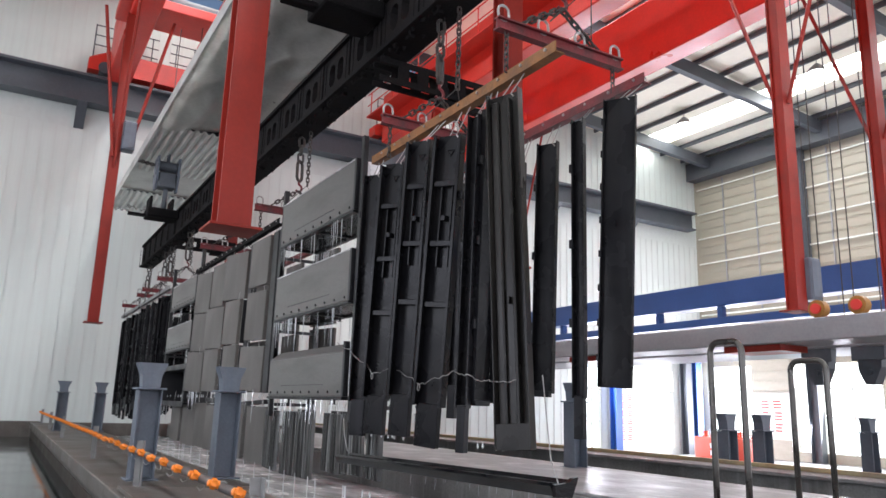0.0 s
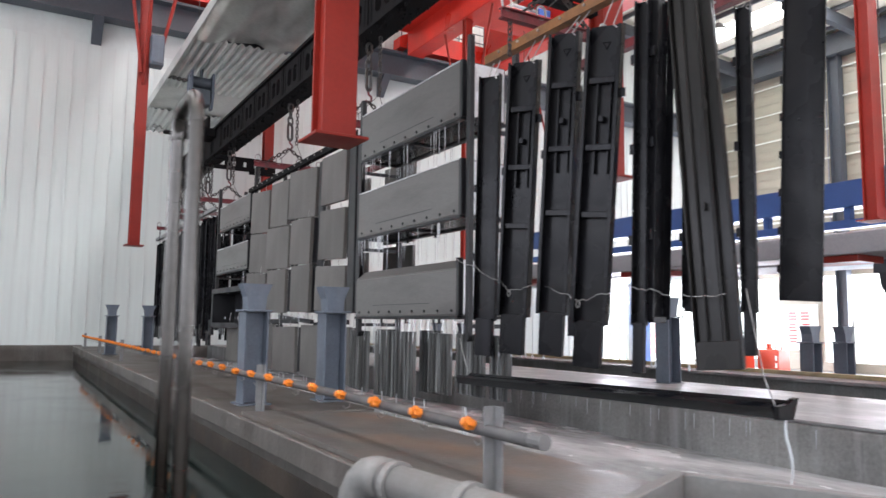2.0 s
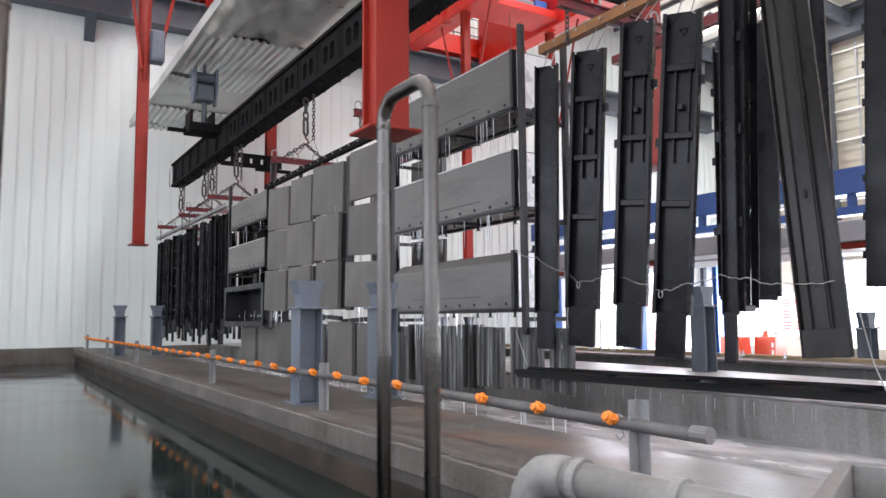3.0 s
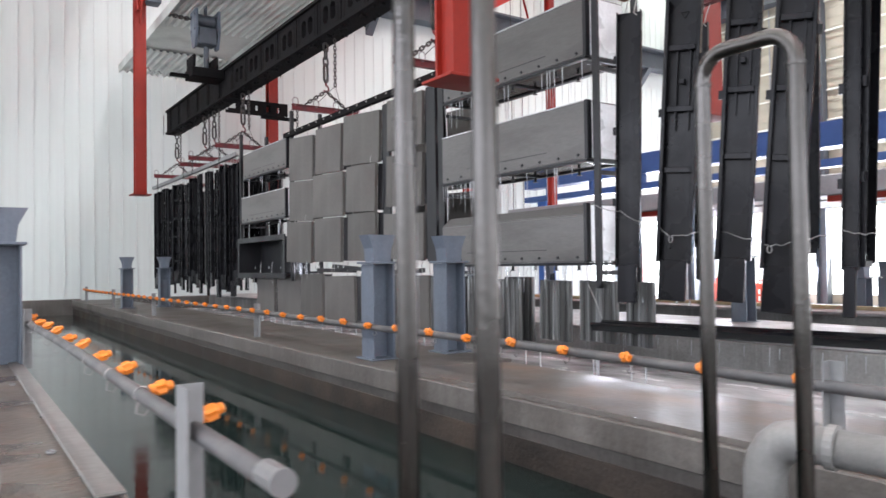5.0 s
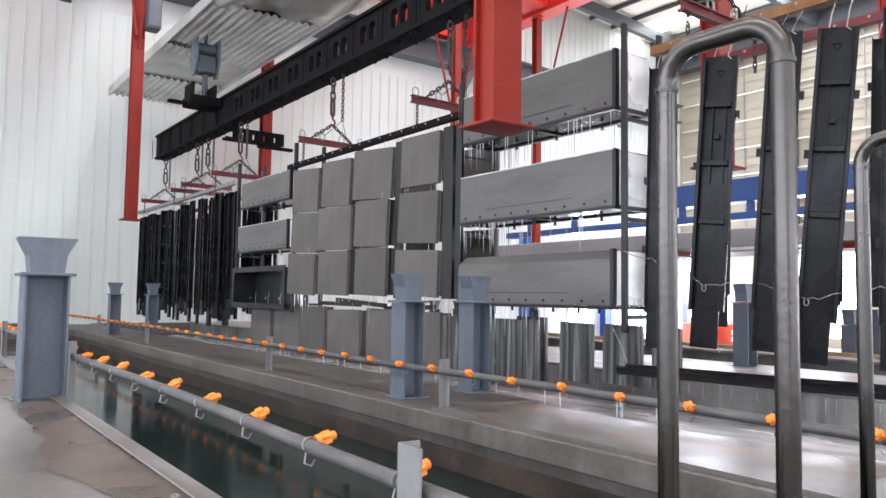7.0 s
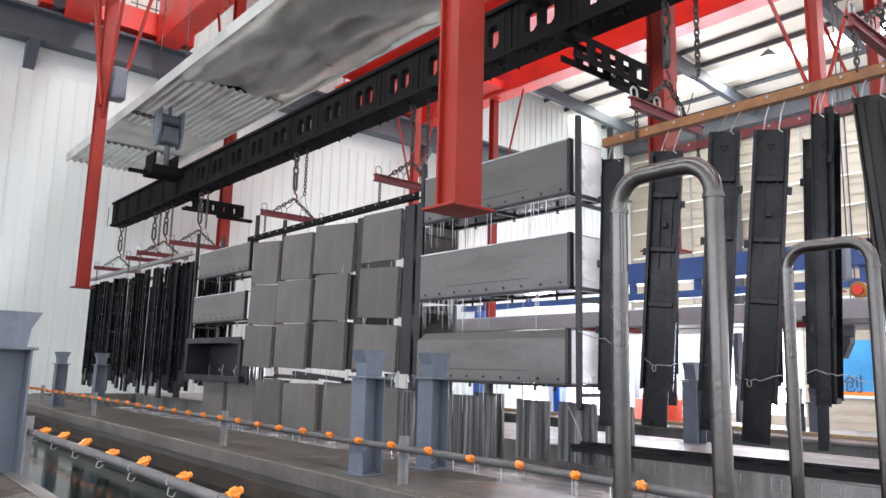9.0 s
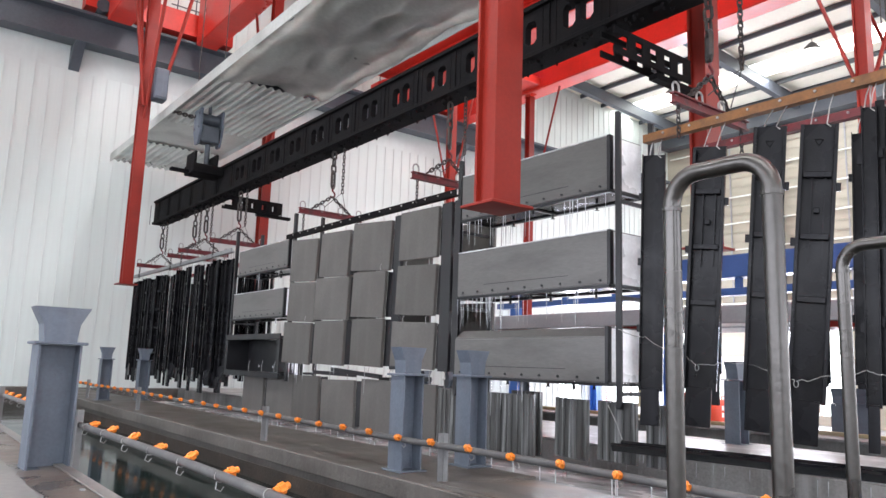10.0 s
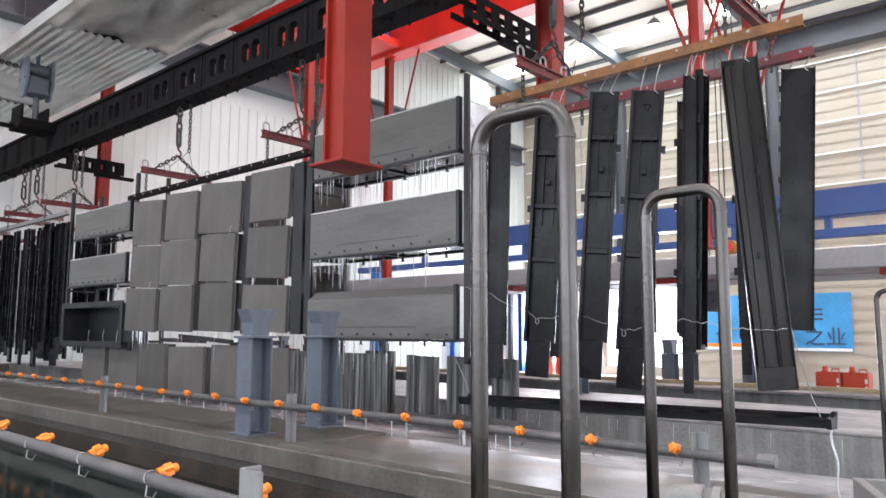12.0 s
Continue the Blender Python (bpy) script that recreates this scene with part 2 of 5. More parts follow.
def extrude_profile(bm, prof, axis, a, b):
    """A closed outline, given in the two other axes, drawn out along an axis from a to b."""
    def p(u, v, w):
        return {"x": (w, u, v), "y": (u, w, v), "z": (u, v, w)}[axis]
    r0 = [bm.verts.new(p(u, v, a)) for u, v in prof]
    r1 = [bm.verts.new(p(u, v, b)) for u, v in prof]
    k = len(prof)
    for i in range(k):
        bm.faces.new((r0[i], r0[(i + 1) % k], r1[(i + 1) % k], r1[i]))
    bm.faces.new(r0[::-1])
    bm.faces.new(r1)
    return bm


def ibeam(bm, axis, u, v, w, h, a, b, web=0.014, fl=0.02):
    """A rolled H section along an axis; u, v its centre, w across the flanges, h over them."""
    f, t = h / 2, web / 2
    prof = [(-w / 2, -f), (w / 2, -f), (w / 2, -f + fl), (t, -f + fl), (t, f - fl), (w / 2, f - fl), (w / 2, f), (-w / 2, f), (-w / 2, f - fl), (-t, f - fl), (-t, -f + fl), (-w / 2, -f + fl)]
    return extrude_profile(bm, [(u + x, v + y) for x, y in prof], axis, a, b)

# ---- setting ----
NY = 26.3
EX = 31.0
floor = solo("floor", box(B(), (-16, -16, -0.2), (32, 27, 0)), CONCRETE, (0, 0, 0), "grey concrete factory floor with damp stains", "floor", kind="structure")


def roof_z(x):
    return 15.3 + (EX - x) * 0.06 if x > 5 else 16.86 - (5 - x) * 0.06


def openings_wall(bm, axis, at, thick, lo, hi, top, holes):
    """A wall along an axis with rectangular holes (from, to, bottom, top)."""
    cuts = sorted(holes)
    pos = lo
    spans = []
    for a, b, z0, z1 in cuts:
        spans += [(pos, a, 0, top), (a, b, 0, z0), (a, b, z1, top)]
        pos = b
    spans.append((pos, hi, 0, top))
    for a, b, z0, z1 in spans:
        if z1 - z0 > 0.01 and b - a > 0.01:
            if axis == "x":
                box(bm, (a, at, z0), (b, at + thick, z1))
            else:
                box(bm, (at, a, z0), (at + thick, b, z1))
    return bm


N_HOLES = [(22.4, 24.0, 0.3, 4.0), (25.6, 28.8, 0.3, 4.0)]
# First opening is out of view, added with a lamp and no window bars.
E_HOLES = [(-12.0, -4.0, 0.5, 4.2), (17.2, 21.2, 0.4, 4.3), (23.4, 25.9, 0.4, 4.3)]
# Unseen window bands, added to let in fill light from behind the camera.
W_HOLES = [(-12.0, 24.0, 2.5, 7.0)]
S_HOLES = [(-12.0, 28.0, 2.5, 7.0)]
wall_north = solo("wall_north", openings_wall(B(), "x", NY, 0.25, -16, EX + 0.3, 16.0, N_HOLES), WALL, (0, NY, 0), "white ribbed sheet wall of the hall", "wall", kind="structure")
wall_east = solo("wall_east", openings_wall(B(), "y", EX, 0.25, -16, NY, 15.3, E_HOLES), CLAD, (EX, 0, 0), "pale sheet-clad wall with daylight openings", "wall", kind="structure")
wall_west = solo("wall_west", openings_wall(B(), "y", -16.3, 0.3, -16, NY, 15.6, W_HOLES), WALL, (-16, 0, 0), "unseen white sheet wall with added openings for fill light", "wall", kind="structure")
wall_south = solo("wall_south", openings_wall(B(), "x", -16.3, 0.3, -16, EX + 0.3, 17.0, S_HOLES), WALL, (0, -16, 0), "unseen white sheet wall with added openings for fill light", "wall", kind="structure")

# roof with strips of skylight left open
bm = B()
edges = [-16.3]
for sx in SKYLIGHT_X:
    edges += [sx - 0.7, sx + 0.7]
edges.append(EX + 0.3)
for i in range(0, len(edges), 2):
    xs = [edges[i]] + ([5.0] if edges[i] < 5 < edges[i + 1] else []) + [edges[i + 1]]
    for a, b in zip(xs, xs[1:]):
        extrude_profile(bm, [(a, roof_z(a)), (b, roof_z(b)), (b, roof_z(b) + 0.15), (a, roof_z(a) + 0.15)], "y", -16.3, 26.6)
ceiling = solo("ceiling", bm, ROOFM, (0, 0, 15), "cream sheet roof on dark steel purlins", "roof", kind="structure")
for sx in SKYLIGHT_X:
    z = roof_z(sx)
    solo("skylight", box(B(), (sx - 0.7, -16, z + 0.10), (sx + 0.7, 26, z + 0.13)), SKYG, (sx, 5, z), "bright translucent skylight strip in the roof", "skylight", "roof skylights", "structure")
    area_lamp("skylight_lamp", (sx, 2.5, z - 0.35), (sx, 2.5, 0), 1.1, 35, SKYLIGHT_POWER, DAY)
bm = B()
for x in np.arange(-15, 31, 1.55):
    if min(abs(x - s) for s in SKYLIGHT_X) > 0.76:
        box(bm, (x - 0.05, -16, roof_z(x) - 0.2), (x + 0.05, 26.2, roof_z(x) - 0.02))
trim_purlins = solo("trim_purlins", bm, DARKSTEEL, (0, 0, 15), "dark steel roof purlins", "purlins", kind="structure")
for y in (24.8, 18.6, 12.4, 6.2, 0.0, -6.2, -12.4):
    bm = B()
    for x0, x1 in ((5, EX), (-16, 5)):
        extrude_profile(bm, [(x0, roof_z(x0) - 0.22), (x1, roof_z(x1) - 0.22), (x1, roof_z(x1) - 0.75), (x0, roof_z(x0) - 0.75)], "y", y - 0.14, y + 0.14)
    solo("trim_rafter", bm, DARKSTEEL, (5, y, 15), "dark grey steel roof rafter", "rafter", "roof rafters", "structure")
solo("trim_eaves_beam", box(B(), (EX - 0.7, -15.9, 14.2), (EX - 0.02, 26.2, 15.15)), DARKSTEEL, (EX, 5, 14.5), "dark grey eaves girder along the clad wall", "beam", kind="structure")
for y in (20.0, 12.5, 5.0, -2.5):
    bm = ibeam(B(), "z", EX - 0.3, y, 0.4, 0.5, 0.0, 14.2)
    solo("trim_column", bm, DARKSTEEL, (EX - 0.3, y, 0), "dark grey steel wall column", "column", "wall columns", "structure")

# daylight seen through the openings
for name, a, b in (("backdrop_north", (18, 30, -1), (33, 30.1, 9)), ("backdrop_east", (35, -16, -1), (35.1, 30, 9))):
    solo(name, box(B(), a, b), GLOW, a, "overexposed daylight outside the openings", "backdrop", kind="structure")
for a, b, z0, z1 in N_HOLES:
    area_lamp("window_lamp_north", ((a + b) / 2, NY - 0.15, (z0 + z1) / 2), ((a + b) / 2, 0, 7.0), b - a, z1 - z0, 700, DAY)
for a, b, z0, z1 in E_HOLES:
    area_lamp("window_lamp_east", (EX - 0.15, (a + b) / 2, (z0 + z1) / 2), (0, (a + b) / 2, 9.0), b - a, z1 - z0, 1100, DAY)
# Fill lamps in the added west and south openings, lighting the load's front.
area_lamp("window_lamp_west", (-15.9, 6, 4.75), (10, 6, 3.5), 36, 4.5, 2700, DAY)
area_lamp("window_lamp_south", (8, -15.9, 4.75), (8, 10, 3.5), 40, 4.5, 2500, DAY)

# window frames in the bright openings
k = 0
for a, b, z0, z1 in N_HOLES:
    k += 1
    w = thing("window_%d" % k, ((a + b) / 2, NY, z0), "tall bright window with thin white bars", "window", "hall windows", "structure")
    for i in range(4):
        x = a + (b - a) * i / 3
        part("window_frame", box(B(), (x - 0.04, NY + 0.02, z0), (x + 0.04, NY + 0.12, z1)), SIGNW, w)
    for z in (z0, (z0 + z1) * 0.35, z0 + (z1 - z0) * 0.72, z1):
        part("window_frame", box(B(), (a, NY + 0.03, z - 0.03), (b, NY + 0.11, z + 0.03)), SIGNW, w)
for a, b, z0, z1 in E_HOLES[1:]:
    k += 1
    w = thing("window_%d" % k, (EX, (a + b) / 2, z0), "tall bright window with thin white bars", "window", "hall windows", "structure")
    for i in range(4):
        y = a + (b - a) * i / 3
        part("window_frame", box(B(), (EX + 0.02, y - 0.04, z0), (EX + 0.12, y + 0.04, z1)), SIGNW, w)
    for z in (z0, z0 + (z1 - z0) * 0.4, z0 + (z1 - z0) * 0.72, z1):
        part("window_frame", box(B(), (EX + 0.03, a, z - 0.03), (EX + 0.11, b, z + 0.03)), SIGNW, w)

# crane runway along the ribbed wall
runway = thing("trim_runway_girder", (8, 25.8, 11), "dark steel crane runway girder along the wall", "girder", kind="structure")
part("web", box(B(), (-15.9, 25.85, 11.43), (30.2, 25.97, 12.2)), DARKSTEEL, runway)
part("flange", box(B(), (-15.9, 25.5, 12.2), (30.2, 26.25, 12.28)), DARKSTEEL, runway)
part("flange", box(B(), (-15.9, 25.6, 11.35), (30.2, 26.2, 11.43)), DARKSTEEL, runway)
part("rail", box(B(), (-15.9, 25.8, 12.28), (30.2, 25.92, 12.42)), GREYBEAM, runway)
for x in range(-14, 30, 5):
    part("bracket", extrude_profile(B(), [(26.29, 11.34), (25.6, 11.34), (26.29, 10.6)], "x", x - 0.15, x + 0.15), DARKSTEEL, runway)

# ---- bridge cranes with hanging masts ----


def bridge_crane(cx, label, off=1.35):
    c = thing("bridge_crane", (cx, 12, 12.4), label, "crane", "bridge cranes")
    for s in (-1, 1):
        gx = cx + s * off
        part("girder", box(B(), (gx - 0.35, -14, 12.1), (gx + 0.35, 25.3, 14.1), 0.03), RED, c)
        if s < 0 and cx < 10:
            continue
        part("walkway", box(B(), (gx + s * 0.35, -14, 13.0), (gx + s * 1.05, 25.3, 13.06)), RED, c)
        for z in (13.5, 13.95):
            part("handrail", tube(B(), [(gx + s * 1.0, -14, z), (gx + s * 1.0, 25.3, z)], 0.022, 6), RED, c)
        for y in np.arange(-13, 25.5, 1.9):
            part("rail_post", tube(B(), [(gx + s * 1.0, y, 13.05), (gx + s * 1.0, y, 13.97)], 0.022, 6), RED, c)
    part("end_truck", extrude_profile(B(), [(cx - 2.3, 12.5), (cx + 2.3, 12.5), (cx + 2.3, 12.9), (cx + 1.7, 13.25), (cx - 1.7, 13.25), (cx - 2.3, 12.9)], "y", 25.55, 26.1), RED, c)
    for s in (-1, 1):
        part("wheel", tube(B(), [(cx + s * 1.8, 25.5, 12.62), (cx + s * 1.8, 25.95, 12.62)], 0.2, 16), DARKSTEEL, c)
        for dz in (13.4, 13.75, 14.1):
            part("guard_rail", tube(B(), [(cx + s * 2.2, 25.6, dz), (cx + s * 0.2, 25.6, dz)], 0.02, 6), DARKSTEEL, c, "thin grey guard rail")
        for i in range(4):
            part("guard_post", tube(B(), [(cx + s * (2.2 - i * 0.6), 25.6, 12.9), (cx + s * (2.2 - i * 0.6), 25.6, 14.12)], 0.02, 6), DARKSTEEL, c, "thin grey guard post")
    return c


bridge_crane(3.3, "red double-girder bridge crane on the wall runway")
bridge_crane(13.75, "red double-girder bridge crane on the wall runway", 1.75)


def mast(x, y, z, label, dx=0.19, dy=0.15):
    m = thing("guide_mast", (x, y, z), label, "mast", "crane guide masts")
    bm = B()
    extrude_profile(bm, [(x - dx, y - dy), (x + dx, y - dy), (x + dx, y - dy + 0.03), (x + dx - 0.05, y - dy + 0.03), (x + dx - 0.05, y + dy - 0.03), (x + dx, y + dy - 0.03), (x + dx, y + dy), (x - dx, y + dy), (x - dx, y + dy - 0.03), (x - dx + 0.05, y + dy - 0.03), (x - dx + 0.05, y - dy + 0.03), (x - dx, y - dy + 0.03)], "z", z, 12.13)
    part("column", bm, MAST, m)
    part("foot_plate", box(B(), (x - dx - 0.09, y - dy - 0.09, z - 0.03), (x + dx + 0.09, y + dy + 0.09, z - 0.001), 0.006), MAST, m, "red foot plate")
    for s in (-1, 1):
        part("brace", tube(B(), [(x, y + s * 0.12, z + 4.0), (x, y + s * 1.5, 12.1)], 0.04, 6), MAST, m)
    return m


lab = "red painted steel mast hanging from the crane"
for x, y, z in ((1.68, 20.4, 3.72), (4.92, 20.4, 3.72), (4.92, 7.3, 3.56), (11.84, 21.3, 3.8), (15.5, 21.3, 3.8), (12.2, 8.35, 3.8), (15.5, 8.35, 3.8)):
    mast(x, y, z, lab, 0.125 if y > 20 else 0.15, 0.12)
mast(1.65, 7.4, 3.56, lab + " with foot plate", 0.165, 0.14)

for cx, y, z in ((13.75, 8.4, 12.2), (13.75, 21.1, 12.2), (3.3, 20.4, 12.2)):
    t = thing("hoist_trolley", (cx, y, z), "red hoist trolley between the crane girders", "hoist", "hoist trolleys")
    part("frame", box(B(), (cx - 2.0, y - 0.7, z + 0.02), (cx + 2.0, y + 0.7, z + 0.3), 0.02), RED, t)
    part("drum", tube(B(), [(cx - 0.7, y, z + 0.55), (cx + 0.7, y, z + 0.55)], 0.24, 16), DARKSTEEL, t)
    part("motor", box(B(), (cx + 0.75, y - 0.25, z + 0.31), (cx + 1.3, y + 0.25, z + 0.8), 0.03), BLUEC, t)
for x, y in ((12.75, 8.2), (13.1, 8.6), (13.6, 8.1), (14.1, 8.6), (14.7, 8.2), (13.4, 20.9), (14.2, 21.3), (3.0, 20.6), (3.5, 20.2)):
    solo("hoist_rope", tube(B(), [(x, y, 3.55 if x > 10 else 8.3), (x, y, 12.25)], 0.012, 6), CHAIN, (x, y, 8), "thin dark hoist rope hanging from the crane", "rope", "hoist ropes")

# grey switch boxes on masts
for x, y, z in ((1.95, 20.2, 8.2), (12.5, 8.3, 4.0)):
    t = thing("switch_box", (x, y, z), "grey steel switch box fixed to a red mast", "switch box", "switch boxes")
    case = part("case", box(B(), (x - 0.17, y - 0.18, z), (x + 0.15, y + 0.18, z + 0.78), 0.02), STEELBLUE, t)
    part("cover", box(B(), (x - 0.145, y - 0.2, z + 0.05), (x + 0.125, y - 0.181, z + 0.73), 0.006), STEELBLUE, case)

for x0, x1, z0 in ((1.62, 1.0, 8.0), (1.98, 2.75, 8.3)):
    solo("brace_rod", tube(B(), [(x0, 20.2, z0), (x1, 20.2, 12.12)], 0.045, 8), MAST, (x0, 20.2, z0), "thin red brace rod from a mast to the crane girder", "brace rod", "brace rods")

# drip tray over the flight bar
tray = thing("drip_tray", (3.3, 14, 7.9), "galvanised sheet drip tray, dented and water-marked", "drip tray")
TX0, TX1 = 2.18, 4.6
bm = B()
nx, ny = 24, 90
grid = []
for j in range(ny + 1):
    y = 2.0 + (16.8 - 2.0) * j / ny
    grid.append([bm.verts.new((TX0 + (TX1 - TX0) * i / nx, y, 7.9 + 0.12 * noise.noise((i * 0.16, y * 0.55, 1.0)) + 0.20 * abs(noise.noise((i * 0.15 + 5, y * 0.75, 4.0))) + 0.09 * abs(noise.noise((i * 0.3 - y * 0.8, y * 0.6, 9.0))) - 0.06)) for i in range(nx + 1)])
for j in range(ny):
    for i in range(nx):
        bm.faces.new((grid[j][i], grid[j][i + 1], grid[j + 1][i + 1], grid[j + 1][i]))
bmesh.ops.solidify(bm, geom=bm.faces[:], thickness=0.01)
part("wrinkled_sheet", bm, TRAYM, tray, "crumpled flat sheet", True)
for a, b in ((16.8, 20.6), (22.9, 25.6)):
    bm = B()
    n = 54
    prof = [(TX0 + (TX1 - TX0) * i / n, 7.9 + (0.026 if (i // 2) % 2 else -0.026)) for i in range(n + 1)]
    prof += [(x, z + 0.008) for x, z in reversed(prof)]
    extrude_profile(bm, prof, "y", a, b)
    part("corrugated_sheet", bm, TRAYM, tray, "corrugated sheet")
part("flat_joint", box(B(), (TX0, 20.5, 7.95), (TX1, 23.0, 7.962)), TRAYM, tray)
part("side_flange", box(B(), (TX0 - 0.03, 2.0, 7.84), (TX0 - 0.001, 25.6, 8.08), 0.004), TRAYM, tray)
part("side_flange", box(B(), (TX1 + 0.001, 2.0, 7.84), (TX1 + 0.03, 25.6, 8.08), 0.004), TRAYM, tray)
part("tray_frame", box(B(), (TX0 + 0.3, 2.0, 8.1), (TX1 - 0.3, 25.4, 8.3)), DARKSTEEL, tray)

# ---- tanks ----
RZ, NZ, WZ = 1.13, 1.29, 0.72
water = solo("water", box(B(), (-1.55, 3.3, 0.3), (0.9, 25.0, WZ)), WATER, (-0.3, 14, WZ), "still dark rinse water in the tank", "water", kind="structure")
solo("water_2", box(B(), (2.0, 2.9, 0.3), (4.62, 25.0, 0.765)), FOAM, (3.3, 14, 0.765), "foamy churned water with painted glare under the dripping load", "water", kind="structure")

tank = thing("rinse_tank", (-0.3, 14, 0), "grey lined rinse tank full of dark water", "tank")
part("far_wall", box(B(), (0.85, 3.0, 0), (1.05, 25.0, RZ - 0.05), 0.01), RIM, tank)
part("near_wall", box(B(), (-1.75, 3.0, 0), (-1.56, 25.0, NZ - 0.07), 0.01), RIM, tank)
part("end_wall", box(B(), (-1.75, 25.0, 0), (1.05, 25.4, RZ + 0.02), 0.01), RIM, tank)
part("end_wall", box(B(), (-1.55, 3.0, 0), (0.84, 3.3, RZ - 0.03), 0.01), RIM, tank)
part("rim_plate", box(B(), (0.82, 7.25, RZ - 0.05), (2.06, 25.0, RZ - 0.012), 0.008), RIM, tank)
part("rim_plate", box(B(), (0.82, 3.3, RZ - 0.05), (1.2, 7.249, RZ - 0.012), 0.008), RIM, tank)
part("rim_lip", box(B(), (0.80, 3.3, RZ - 0.16), (0.845, 25.0, RZ), 0.008), RIM, tank)
part("waterline", box(B(), (0.838, 3.3, WZ - 0.1), (0.849, 25.0, WZ + 0.17)), SCALE, tank, "dark brown waterline scale")
part("waterline", box(B(), (-1.559, 3.3, WZ - 0.1), (-1.550, 25.0, WZ + 0.12)), SCALE, tank, "dark brown waterline scale")
tankb = thing("dip_tank", (3.3, 14, 0), "grey dip tank under the dripping load", "tank")
part("near_wall", box(B(), (1.9, 2.6, 0), (2.05, 25.0, RZ - 0.06), 0.01), RIM, tankb)
part("far_wall", box(B(), (4.6, 2.6, 0), (4.78, 25.0, RZ + 0.0), 0.01), CONCRETE, tankb)
part("end_wall", box(B(), (1.9, 25.0, 0), (4.78, 25.4, RZ), 0.01), RIM, tankb)
part("end_wall", box(B(), (2.05, 2.6, 0), (4.6, 2.85, RZ), 0.01), RIM, tankb)
part("rim_plate", box(B(), (4.62, 2.6, RZ + 0.004), (6.95, 25.0, RZ + 0.03), 0.006), WETPLATE, tankb, "wet rim plate with painted white glints")
tankc = thing("dip_tank", (7.4, 14, 0), "grey dip tank with a yellow-edged rim", "tank")
part("near_wall", box(B(), (6.8, 2.6, 0), (6.94, 25.0, RZ), 0.01), RIM, tankc)
part("far_wall", box(B(), (8.7, 2.6, 0), (8.9, 25.0, 1.15), 0.01), CONCRETE, tankc)
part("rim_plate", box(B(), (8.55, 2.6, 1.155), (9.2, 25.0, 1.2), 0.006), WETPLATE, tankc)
part("yellow_strip", box(B(), (9.12, 2.6, 1.201), (9.2, 25.0, 1.26), 0.006), YELLOW, tankc, "yellow edge strip")
part("end_wall", box(B(), (6.8, 25.0, 0), (8.9, 25.4, RZ), 0.01), RIM, tankc)
part("far_rim", box(B(), (9.25, 2.6, 0.0), (14.4, 25.0, 0.81), 0.02), CONCRETE, tankc)
solo("water_3", box(B(), (6.94, 2.7, 0.3), (8.7, 25.0, 0.8)), WATER, (7.4, 14, 0.8), "dark water in the further tank", "water", kind="structure")
# walkway deck beside the near tank
solo("pavement_deck", box(B(), (-6.0, 4.5, 0.2), (-1.60, 25.0, NZ), 0.03), DECK, (-3.9, 14, NZ), "grey wet concrete deck beside the tank", "deck", kind="structure")

strip = thing("trim_deck_edge", (-1.71, 14, NZ), "rusty wet steel edge strip of the deck", "edge strip", kind="structure")
bm = B()
ys = np.arange(4.53, 24.9, 0.12)
rows = [[bm.verts.new((x, y, NZ + z)) for x, z in ((-1.96 + 0.16 * noise.noise((y * 0.9, 3.0, 0.0)) + 0.05 * noise.noise((y * 4.0, 7.0, 0.0)), 0.003), (-1.80, 0.004), (-1.62, 0.006))] for y in ys]
for r0, r1 in zip(rows, rows[1:]):
    for k in range(2):
        bm.faces.new((r0[k], r0[k + 1], r1[k + 1], r1[k]))
part("wet_border", bm, RUSTWET, strip, "dark brown wet border")
part("kerb", box(B(), (-1.70, 4.52, NZ + 0.007), (-1.615, 24.9, NZ + 0.018), 0.004), DECK, strip, "pale worn kerb")
for y in np.arange(5.2, 24.0, 1.9):
    bm = B()
    tube(bm, [(-1.74 + 0.014 * math.cos(a), y + 0.024 * math.sin(a), NZ + 0.012) for a in np.linspace(0, 5.5, 9)], 0.004, 5)
    part("ring_bolt", bm, GREYPAINT, strip)

# apron plates between the tanks
for y0, y1 in ((3.34, 7.25),):
    bm = B()
    extrude_profile(bm, [(0.87, RZ - 0.01), (2.05, RZ - 0.058), (2.05, RZ - 0.038), (0.87, RZ + 0.022)], "y", y0, y1)
    solo("apron_plate", bm, APRON, (1.4, y0, RZ), "grey drain plate with rust and painted red reflections between tanks", "plate", "drain plates")


